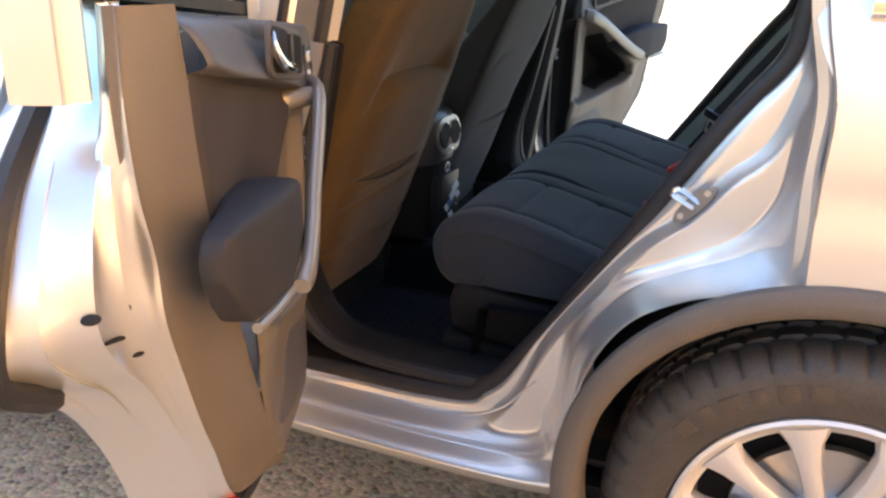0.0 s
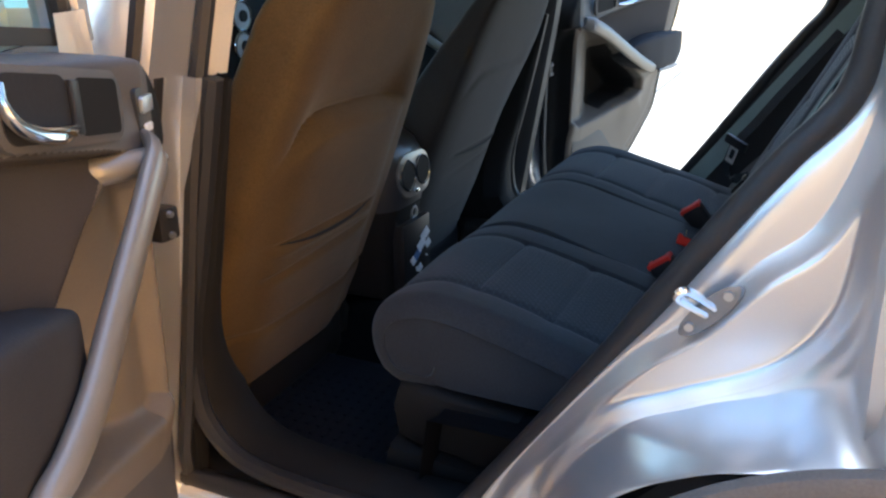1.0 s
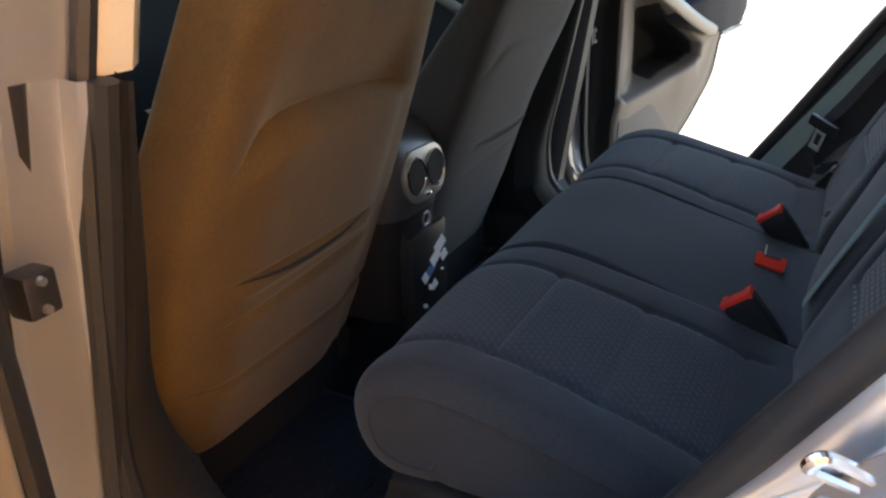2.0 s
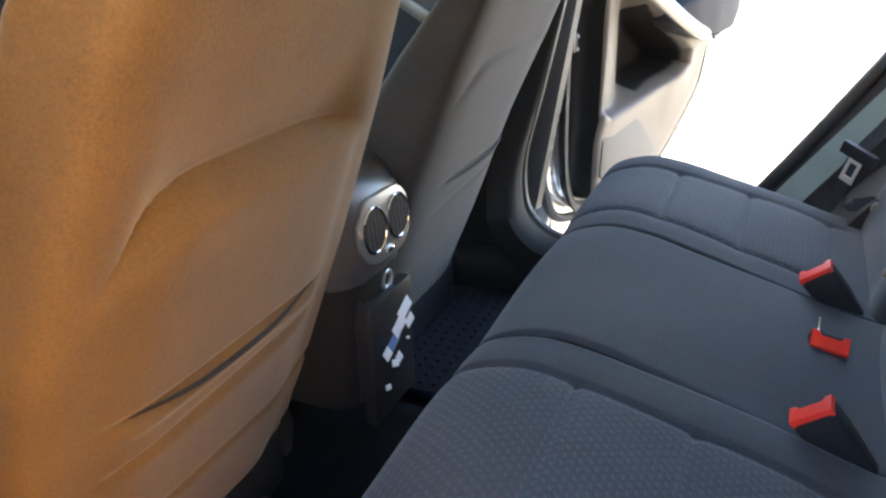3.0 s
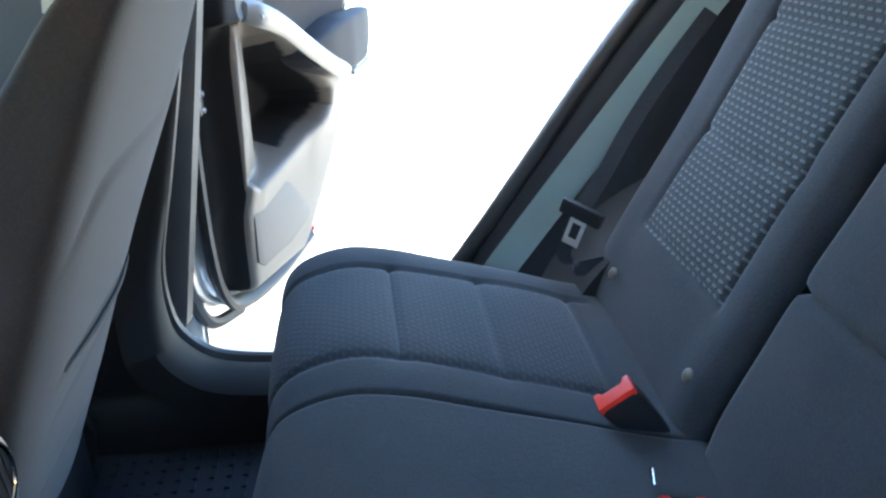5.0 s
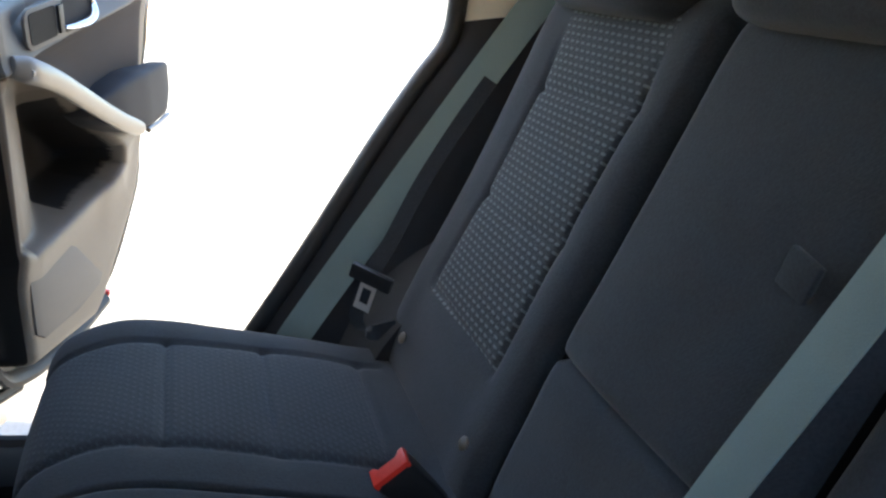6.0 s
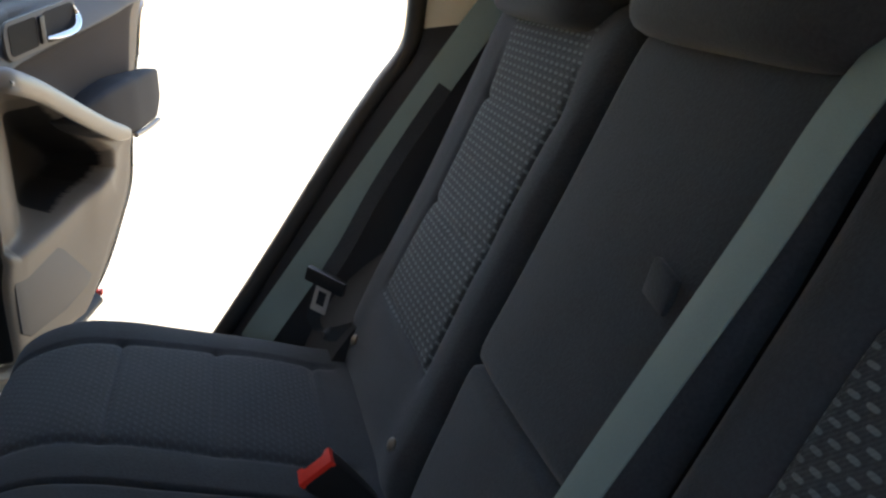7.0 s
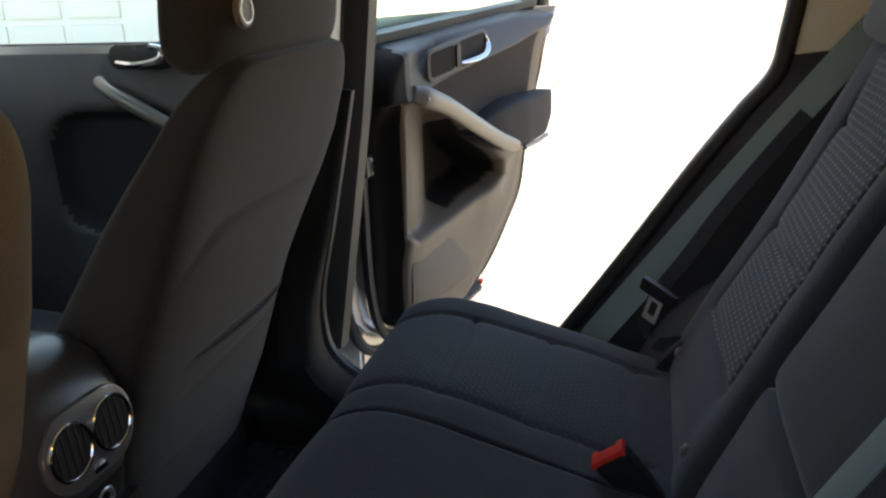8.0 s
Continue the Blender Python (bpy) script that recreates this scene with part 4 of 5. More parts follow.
def headrest(name, cx, y0, y1, z0, z1, lean, parent, mat, lab, depth=0.075):
    bm = bmesh.new()
    rr = []
    n = 40
    for t in np.linspace(0, 1, 22):
        h = z0 + (z1 - z0) * t
        sh = (1 - abs(2 * t - 1) ** 6) ** 0.5 if 0 < t < 1 else 0.0
        sh = max(sh, 0.35)
        hw = (y1 - y0) / 2 * (0.90 + 0.10 * math.sin(math.pi * min(t * 0.8 + 0.1, 1))) * (0.82 + 0.18 * sh)
        dp = depth * sh
        ring = []
        for k in range(n):
            a = 2 * math.pi * k / n
            ca, sa = math.cos(a), math.sin(a)
            ring.append((cx + lean * (h - z0) + dp * math.copysign(abs(ca) ** 0.6, ca), (y0 + y1) / 2 + hw * math.copysign(abs(sa) ** 0.5, sa), h))
        rr.append(ring)
    rings(bm, rr)
    return part(name, bm, mat, parent, lab, 60)


for y0, y1, z0 in ((1.12, 1.455, 1.245), (0.715, 1.045, 1.255), (0.30, 0.635, 1.245)):
    headrest("headrest", -0.045, y0, y1, z0, z0 + 0.15, 0.35, bench, CLOTH, "dark cloth headrest", 0.085)


# ---- seat belts, tongues and buckles ----
belt = thing("seat_belt", "grey-green webbing seat belt hanging by the outer seat", "seat belt", (-0.3, 1.54, 1.0))
loc = Matrix.Translation((0.3, -1.54, -1.0))
bm = bmesh.new()
ribbon(bm, spline([(-0.045, 1.515, 1.288), (-0.090, 1.520, 1.232), (-0.168, 1.522, 1.128), (-0.250, 1.522, 1.018), (-0.353, 1.522, 0.878), (-0.446, 1.520, 0.752), (-0.468, 1.52, 0.72)], 6), (0.62, -0.52, -0.44), 0.052)
bmesh.ops.transform(bm, matrix=loc, verts=bm.verts)
part("webbing", bm, BELT, belt)
bm = bmesh.new()
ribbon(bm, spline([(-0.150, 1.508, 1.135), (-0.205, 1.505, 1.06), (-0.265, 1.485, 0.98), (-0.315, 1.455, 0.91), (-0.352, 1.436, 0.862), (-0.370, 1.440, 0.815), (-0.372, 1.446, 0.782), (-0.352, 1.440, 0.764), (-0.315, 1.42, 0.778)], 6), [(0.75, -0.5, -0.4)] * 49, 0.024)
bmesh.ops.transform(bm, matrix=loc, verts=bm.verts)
# dark seat cloth instead of belt colour puts the shade into this strap
part("lap_webbing", bm, CLOTH, belt, "lower webbing, its shade put in as dark cloth")
TM = loc @ Matrix.Translation((-0.360, 1.430, 0.838)) @ Matrix.Rotation(radians(-35), 4, "Z") @ Matrix.Rotation(radians(18), 4, "Y")
bm = bmesh.new()
box(bm, (-0.034, -0.006, 0.012), (0.034, 0.006, 0.036), 0.004)
bmesh.ops.transform(bm, matrix=TM, verts=bm.verts)
part("tongue_cover", bm, BLACK, belt, "black plastic belt guide")
bm = bmesh.new()
for q in (((-0.013, -0.0015, -0.03), (-0.007, 0.0015, 0.014)), ((0.007, -0.0015, -0.03), (0.013, 0.0015, 0.014)), ((-0.013, -0.0015, -0.033), (0.013, 0.0015, -0.022)), ((-0.013, -0.0015, 0.004), (0.013, 0.0015, 0.014))):
    box(bm, *q, 0.0008)
bmesh.ops.transform(bm, matrix=TM, verts=bm.verts)
part("tongue", bm, STEEL, belt, "bright metal belt tongue")

cb = thing("seat_belt", "taut grey-green webbing belt over the backrest", "seat belt", (-0.157, 0.722, 1.1))
bm = bmesh.new()
ribbon(bm, spline([(-0.055 + 0.2, 0.68, 1.30 - 1.1), (-0.112 + 0.2, 0.692, 1.288 - 1.1), (-0.146 + 0.2, 0.699, 1.245 - 1.1), (-0.187 + 0.2, 0.708, 1.16 - 1.1), (-0.235 + 0.2, 0.722, 1.06 - 1.1), (-0.285 + 0.2, 0.74, 0.95 - 1.1), (-0.33 + 0.2, 0.752, 0.85 - 1.1), (-0.37 + 0.2, 0.757, 0.76 - 1.1)], 6), (0.15, 1, 0.1), 0.047, 0.0016, 0.003)
bmesh.ops.transform(bm, matrix=Matrix.Translation((0, -0.71, 0)), verts=bm.verts)
part("webbing", bm, BELT, cb)
bm = bmesh.new()
box(bm, (0.085, -0.055, 0.178), (0.135, 0.0, 0.196), 0.005)
part("belt_guide", bm, BLACK, cb, "black plastic belt guide")


def buckle(at, along, down, label, depth=0.095):
    """at: middle of the red end; along: its long direction; down: the way the housing runs into the seat."""
    b = thing("belt_buckle", label, "buckle", at, "rear seat belt buckles")
    e1 = Vector(along).normalized()
    e3 = e1.cross(Vector(down)).normalized()
    e2 = e3.cross(e1) * (1 if e3.cross(e1).dot(Vector(down)) > 0 else -1)
    R = Matrix((e1, e3, e2)).transposed().to_4x4()
    bm = bmesh.new()
    rr = []
    for h, w, c, d in ((0.002, 0.0235, 0.0, 0.0125), (0.010, 0.0245, 0.0, 0.0135), (0.045, 0.0225, 0.001, 0.0125), (depth, 0.016, 0.004, 0.010)):
        rr.append([(px + c, py, h) for px, py in rounded(2 * w, 2 * d, 0.005, 4)])
    rings(bm, rr)
    bmesh.ops.transform(bm, matrix=R, verts=bm.verts)
    part("housing", bm, BLACK, b, "black plastic housing")
    bm = bmesh.new()
    plate(bm, [(-0.0235, -0.0125), (0.0235, -0.0125), (0.0235, 0.012), (0.0165, 0.012), (0.0135, 0.003), (-0.0135, 0.003), (-0.0165, 0.012), (-0.0235, 0.012)], lambda p, q, r: R @ Vector((p, q, 0.004 - r)), 0.009, 0.002)
    part("push_button", bm, RED, b, "red push button with two raised ends")
    # dark insert colours in the shade of the tongue slot
    bm = bmesh.new()
    box(bm, (-0.0125, 0.0045, 0.0005), (0.0125, 0.011, 0.003), 0.0005)
    bmesh.ops.transform(bm, matrix=R, verts=bm.verts)
    part("slot", bm, DARK, b)
    return b


buckle((-0.410, 1.072, 0.780), (0.033, -0.003, 0.026), (0.55, 0.10, -0.83), "black belt buckle with red end, leaning beside the armrest")
mid = buckle((-0.390, 0.914, 0.752), (0.042, 0.004, -0.010), (-0.05, 0.55, -0.80), "red-ended belt buckle with a steel strip in the middle", 0.06)
buckle((-0.413, 0.700, 0.780), (0.033, -0.003, 0.026), (0.55, 0.10, -0.83), "black belt buckle with red end by the seat edge")
bm = bmesh.new()
box(bm, (-0.0012, -0.005, -0.020), (0.0012, 0.005, 0.014), 0.0004)
bmesh.ops.transform(bm, matrix=Matrix.Translation((-0.012, 0.050, -0.006)) @ Matrix.Rotation(radians(-35), 4, "X"), verts=bm.verts)
part("steel_strip", bm, CHROME, mid, "bright steel strip")

# ---- front seats ----
def front_seat(cy, foot, recline, label, L, minus, plus, deep, slit, cover, relief, square):
    """foot: (x, z) of the back's lower rear edge; minus, plus: half widths to either side and
    deep: thickness, all by height; slit: sideways shift of the pocket's mouth; square: roundness of the edges."""
    s = thing("front_seat", label, "car seat", (foot[0], cy, foot[1]), "front seats")
    up = Vector((math.sin(radians(recline)), 0, math.cos(radians(recline))))
    out = Vector((math.cos(radians(recline)), 0, -math.sin(radians(recline))))
    n, nw = 96, 230
    ring_list, uvr = [], []
    for i in range(nw + 1):
        w = L * i / nw
        t = i / nw
        lo, hi, dp = (float(np.interp(w, *zip(*tab))) for tab in (minus, plus, deep))
        cap = min(1.0, math.sqrt(max(0, 1 - ((t - 0.90) / 0.10) ** 2)) if t > 0.90 else 1.0)
        cap = max(cap, 0.12)
        th = dp / 2 * (0.45 + 0.55 * cap)
        if t < 0.06:
            th *= 0.7 + 0.3 * t / 0.06
        ring = []
        for k in range(n):
            a = 2 * math.pi * k / n
            ca, sa = math.cos(a), math.sin(a)
            hw = hi if sa > 0 else lo
            yy = hw * (0.72 + 0.28 * cap) * math.copysign(abs(sa) ** square, sa)
            dd = th * math.copysign(abs(ca) ** square, ca)
            if ca > 0:                           # rear face: raised pocket panel under a hollow
                v = yy / hw
                edge = 0.562 - 0.030 * abs(min(v + 0.25, 0.0) / 0.42) ** 2.5 - 0.012 * max(v, 0.0)
                side = 1 / (1 + math.exp((abs(v + 0.06) - 0.66) / 0.05))
                rise = 1 / (1 + math.exp(min(60.0, max(-60.0, (w - edge) / 0.005))))
                hollow = (1 - rise) * math.exp(-max(0.0, w - edge) / 0.07)
                dd += relief * side * ca ** 0.3 * (0.016 * rise - 0.034 * hollow)
                dd -= relief * side * 0.011 * math.exp(-((w - edge - 0.006) / 0.005) ** 2)
                near_slit = 1 / (1 + math.exp((abs(v - slit) - 0.62) / 0.03))
                dd -= near_slit * (0.15 + 0.85 * relief) * (0.010 * math.exp(-((w - 0.335) / 0.006) ** 2) - 0.005 * math.exp(-((w - 0.318) / 0.010) ** 2) + 0.009 * math.exp(-((w - 0.272 - 0.02 * v) / 0.008) ** 2))
                dd -= relief * 0.005 * math.exp(-((w - 0.135) / 0.008) ** 2)
            ring.append(up * w + out * (dd - th) + Vector((0, yy, 0)))
        ring_list.append(ring)
    bm = bmesh.new()
    rings(bm, ring_list)
    lay = bm.loops.layers.uv.verify()
    for f in bm.faces:
        for lp in f.loops:
            c = lp.vert.co
            lp[lay].uv = (c.y, c.dot(up))
    back = part("backrest", bm, cover, s, "seat back with sewn pocket slit", 60)
    # pocket's mouth: a dark tube paints the shade of the opening
    bm = bmesh.new()
    ks = [k for k in range(n) if math.cos(2 * math.pi * k / n) > 0.05]
    path = []
    for v in np.linspace(slit - 0.60, slit + 0.60, 15):
        fi = (0.335 - 0.010 * (1 - ((v - slit) / 0.6) ** 2)) / L * nw
        i, y = int(fi), v * 0.272
        k = min((k for k in ks if k + 1 in ks and (ring_list[i][k].y - y) * (ring_list[i][k + 1].y - y) <= 0), default=ks[0])
        k -= n if k + 1 in (n,) else 0
        pa, pb = ring_list[i][k], ring_list[i][k + 1]
        f = (y - pa.y) / ((pb.y - pa.y) or 1.0)
        q = pa.lerp(pb, f).lerp(ring_list[i + 1][k].lerp(ring_list[i + 1][k + 1], f), fi - i)
        path.append(q + out * 0.003)
    tube(bm, path, [0.0008] + [0.0034 * (1 - ((q - 7) / 8) ** 2) for q in range(1, 14)] + [0.0008], 8)
    part("pocket_mouth_shade", bm, DARK, back, "black tube for the shade in the pocket mouth")
    # cushion
    bm = bmesh.new()
    rr = []
    for t in np.linspace(0, 1, 14):
        x = -0.06 - 0.46 * t
        h = 0.085 * (1 - 0.2 * abs(2 * t - 1) ** 6)
        rr.append([(x, y, 0.09 + 0.05 * t + z) for y, z in rounded(0.50, 2 * h, 0.06, 4)])
    rings(bm, rr)
    part("cushion", bm, CLOTH, s, "dark cloth seat cushion")
    bm = bmesh.new()
    box(bm, (-0.48, -0.22, -0.11), (0.0, 0.22, 0.02), 0.02)
    part("seat_frame", bm, BLACK, s, "dark seat frame")
    for yy in (-0.23, 0.23):
        bm = bmesh.new()
        plate(bm, [(0.0, -0.06), (0.01, 0.0), (-0.02, 0.06), (-0.06, 0.08), (-0.14, 0.05), (-0.42, 0.05), (-0.42, -0.06)], lambda a, b, c, yy=yy: (a, yy - 0.012 + c, b), 0.024, 0.006)
        part("side_trim", bm, TRIM, s, "dark plastic recliner cover")
    # headrest and its posts
    hb = up * (L - 0.032) + out * (-0.054) + Vector((0, -0.02, 0))
    bm = bmesh.new()
    rr = []
    for t in np.linspace(0, 1, 20):
        sh = max(0.3, (1 - abs(2 * t - 1) ** 5) ** 0.5 if 0 < t < 1 else 0.3)
        hw = 0.195 * (0.85 + 0.15 * sh)
        rr.append([hb + Vector((0.02 * t, 0, 0.165 * t)) + Vector((0.055 * sh * math.copysign(abs(math.cos(a)) ** 0.6, math.cos(a)), hw * math.copysign(abs(math.sin(a)) ** 0.5, math.sin(a)), 0))
                   for a in (2 * math.pi * k / 40 for k in range(40))])
    rings(bm, rr)
    hr = part("headrest", bm, cover, s, "dark covered headrest", 60)
    bm = bmesh.new()
    M = Matrix.Translation(hb + Vector((0.0630, -0.148, 0.070))) @ Matrix.Rotation(radians(90), 4, "Y")
    bmesh.ops.create_cone(bm, cap_ends=True, segments=28, radius1=0.021, radius2=0.019, depth=0.006, matrix=M)
    part("release_button", bm, TRIM_GREY, hr, "round grey release button")
    bm = bmesh.new()
    tube(bm, [M @ Vector((0.0145 * math.cos(a), 0.0145 * math.sin(a), 0.003)) for a in (2 * math.pi * k / 24 for k in range(24))], 0.0016, 6, wrap=True)
    part("button_ring", bm, SATIN, hr)
    for yy in (-0.075, 0.075):
        bm = bmesh.new()
        tube(bm, [hb + Vector((0.0, yy, -0.035)), hb + Vector((0.0, yy, 0.03))], 0.006, 10)
        part("post", bm, CHROME, s, "chrome headrest post")
        bm = bmesh.new()
        bmesh.ops.create_cone(bm, cap_ends=True, segments=14, radius1=0.013, radius2=0.010, depth=0.008, matrix=Matrix.Translation(hb + Vector((0.0, yy, -0.008))))
        part("guide", bm, CHROME, s)
    return s


front_seat(0.545, (-1.147, 0.53), 22.0, "driver's seat with brown cloth back and pocket, warm light in its colour", 0.80,
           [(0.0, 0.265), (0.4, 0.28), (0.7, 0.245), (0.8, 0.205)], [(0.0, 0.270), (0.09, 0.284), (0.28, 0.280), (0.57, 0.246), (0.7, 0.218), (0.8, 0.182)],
           [(0.0, 0.17), (0.8, 0.12)], -0.06, SEATBACK_WARMLIT, 1.0, 0.37)
front_seat(1.224, (-1.132, 0.53), 22.0, "front passenger seat with cloth back and pocket, darkened for shade", 0.79,
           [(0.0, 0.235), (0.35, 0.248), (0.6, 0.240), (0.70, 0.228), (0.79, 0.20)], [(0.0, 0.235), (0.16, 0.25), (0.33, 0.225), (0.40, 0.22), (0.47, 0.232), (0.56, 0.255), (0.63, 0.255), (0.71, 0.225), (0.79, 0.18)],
           [(0.0, 0.20), (0.38, 0.155), (0.54, 0.115), (0.66, 0.078), (0.74, 0.056), (0.79, 0.045)], 0.18, SEATBACK_SHADED, 0.12, 0.34)

# ---- centre console ----
con = thing("centre_console", "dark console end with two round air vents", "console", (-1.045, 0.879, 0.428))
bm = bmesh.new()
rr = []
sec = [(0.13, 0.080, 0.0), (0.16, 0.084, 0.006), (0.26, 0.088, 0.004), (0.345, 0.094, 0.018), (0.39, 0.099, 0.026), (0.455, 0.101, 0.020), (0.490, 0.100, -0.002), (0.508, 0.094, -0.030), (0.514, 0.084, -0.06)]
for h, hw, x in sec:
    rr.append([(x, -hw * 0.86, h), (x + 0.012, -hw * 0.6, h), (x + 0.014, 0, h), (x + 0.012, hw * 0.6, h), (x, hw * 0.86, h), (x - 0.02, hw, h - 0.002), (x - 0.5, hw * 1.05, h), (x - 0.5, -hw * 1.05, h), (x - 0.02, -hw, h - 0.002)])
rings(bm, rr)
hood = [k for k in range(len(sec)) if sec[k][0] > 0.34]
bm.free()
bm = bmesh.new()
rings(bm, rr[:hood[0] + 1])
part("housing", bm, TRIM, con, "black-brown plastic console side")
bm = bmesh.new()
rings(bm, rr[hood[0]:])
part("hood", bm, GLOSS, con, "glossy dark rounded hood round the vents")
bm = bmesh.new()
box(bm, (-0.50, -0.085, 0.512), (-0.09, 0.085, 0.535), 0.014, seg=3)
# paler trim colour puts the light from the windscreen on the lid
part("armrest_lid", bm, TRIM_GREY, con, "soft armrest lid, paler for the light from above")
VM = Matrix.Translation((0.034, 0.005, 0.418)) @ Matrix.Rotation(radians(-2), 4, "Z") @ Matrix.Rotation(radians(-5), 4, "Y") @ Matrix.Diagonal((1, 0.92, 0.98, 1))
bm = bmesh.new()
plate(bm, rounded(0.164, 0.102, 0.047, 8), lambda a, b, c: VM @ Vector((c, a, b)), 0.007, 0.003)
vent_plate = part("vent_plate", bm, VENT, con, "satin metal vent surround")
for yy in (-0.038, 0.038):
    bm = bmesh.new()
    tube(bm, [VM @ Vector((0.009, yy + 0.035 * math.cos(a), 0.002 + 0.034 * math.sin(a))) for a in (2 * math.pi * k / 36 for k in range(36))], 0.0026, 8, wrap=True)
    part("vent_ring", bm, CHROME, vent_plate, "chrome vent ring")
    # flat dark disc stands for the shade inside the vent
    bm = bmesh.new()
    bmesh.ops.create_cone(bm, cap_ends=True, segments=32, radius1=0.028, radius2=0.028, depth=0.004, matrix=VM @ Matrix.Translation((0.0075, yy, 0.002)) @ Matrix.Rotation(radians(90), 4, "Y") @ Matrix.Diagonal((1.18, 1.22, 1, 1)))
    part("vent_cup_shade", bm, DARK, vent_plate)
    for k in range(-2, 3):
        bm = bmesh.new()
        hh = 0.030 * math.sqrt(max(0, 1 - (k * 0.012 / 0.035) ** 2))
        box(bm, (0.0085, yy + k * 0.012 - 0.0010, 0.002 - hh), (0.0105, yy + k * 0.012 + 0.0010, 0.002 + hh), 0.0004, VM)
        part("vent_fin", bm, FIN, vent_plate)
bm = bmesh.new()
box(bm, (0.006, -0.012, -0.044), (0.010, 0.012, -0.037), 0.001, VM)
part("thumb_wheel", bm, CHROME, vent_plate)
bm = bmesh.new()
box(bm, (0.012, -0.062, 0.14), (0.024, 0.062, 0.345), 0.006)
tray = part("lower_panel", bm, BLACK, con, "black lower panel")
bm = bmesh.new()
tube(bm, [(0.027, 0.022 + 0.014 * math.cos(a), 0.318 + 0.014 * math.sin(a)) for a in (2 * math.pi * k / 20 for k in range(20))], 0.004, 8, wrap=True)
part("socket", bm, SATIN, tray, "small round power socket")
# folded leaflets in the open tray at the console's foot
tray2 = thing("leaflet_bundle", "bundle of white and blue paper slips in the console tray", "papers", (-1.012, 0.886, 0.650))
for k, (y, z, w, h, r, m) in enumerate(((0.045, 0.055, 0.05, 0.024, 25, PAPER), (0.015, 0.028, 0.045, 0.022, 25, PAPER), (0.055, 0.02, 0.03, 0.018, 20, PAPER), (-0.008, 0.0, 0.045, 0.02, 28, BLUEPAPER), (-0.04, -0.012, 0.022, 0.02, 25, PAPER),
                                         (-0.015, -0.05, 0.028, 0.014, -25, PAPER), (0.012, -0.052, 0.018, 0.018, 25, PAPER), (-0.045, -0.095, 0.02, 0.01, -20, PAPER), (0.045, -0.02, 0.012, 0.006, -20, PAPER))):
    bm = bmesh.new()
    box(bm, (-0.0012, -w / 2, -h / 2), (0.0012, w / 2, h / 2), 0.0004)
    bmesh.ops.transform(bm, matrix=Matrix.Translation((0.012 + 0.002 * (k % 3), y * 0.8, z * 0.7)) @ Matrix.Diagonal((1, 0.8, 0.8, 1)) @ Matrix.Rotation(radians(r), 4, "X") @ Matrix.Rotation(radians(-12), 4, "Y"), verts=bm.verts)
    part("paper_slip", bm, m, tray2)
bm = bmesh.new()
box(bm, (-0.012, -0.07, -0.12), (0.010, 0.07, 0.085), 0.006)
part("holder", bm, BLACK, tray2, "black plastic holder")

# ---- floor mats ----
def floor_mat(y0, y1, label):
    m = thing("floor_mat", label, "floor mat", (-1.0, (y0 + y1) / 2, 0.43), "rear floor mats")
    h = (y1 - y0) / 2
    bm = bmesh.new()
    plate(bm, rounded(0.44, 2 * h, 0.06, 6), lambda a, b, c: (a, b, c), 0.01, 0.003)
    part("sheet", bm, MAT, m)
    bm = bmesh.new()
    for i in range(15):
        for j in range(int(h * 2 / 0.028) - 2):
            x, y = -0.19 + 0.027 * i, -h + 0.04 + 0.028 * j
            box(bm, (x - 0.004, y - 0.009, 0.008), (x + 0.004, y + 0.009, 0.0135))
    tagged(part("rib", bm, MAT, m), kind="stuff")
    bm = bmesh.new()
    tube(bm, [(a, b, 0.011) for a, b in rounded(0.43, 2 * h - 0.01, 0.06, 6)], 0.005, 8, wrap=True)
    part("rim", bm, MAT, m)


floor_mat(1.05, 1.53, "dark ribbed rubber mat in the rear footwell")
floor_mat(0.225, 0.70, "dark ribbed rubber mat in the shaded footwell")

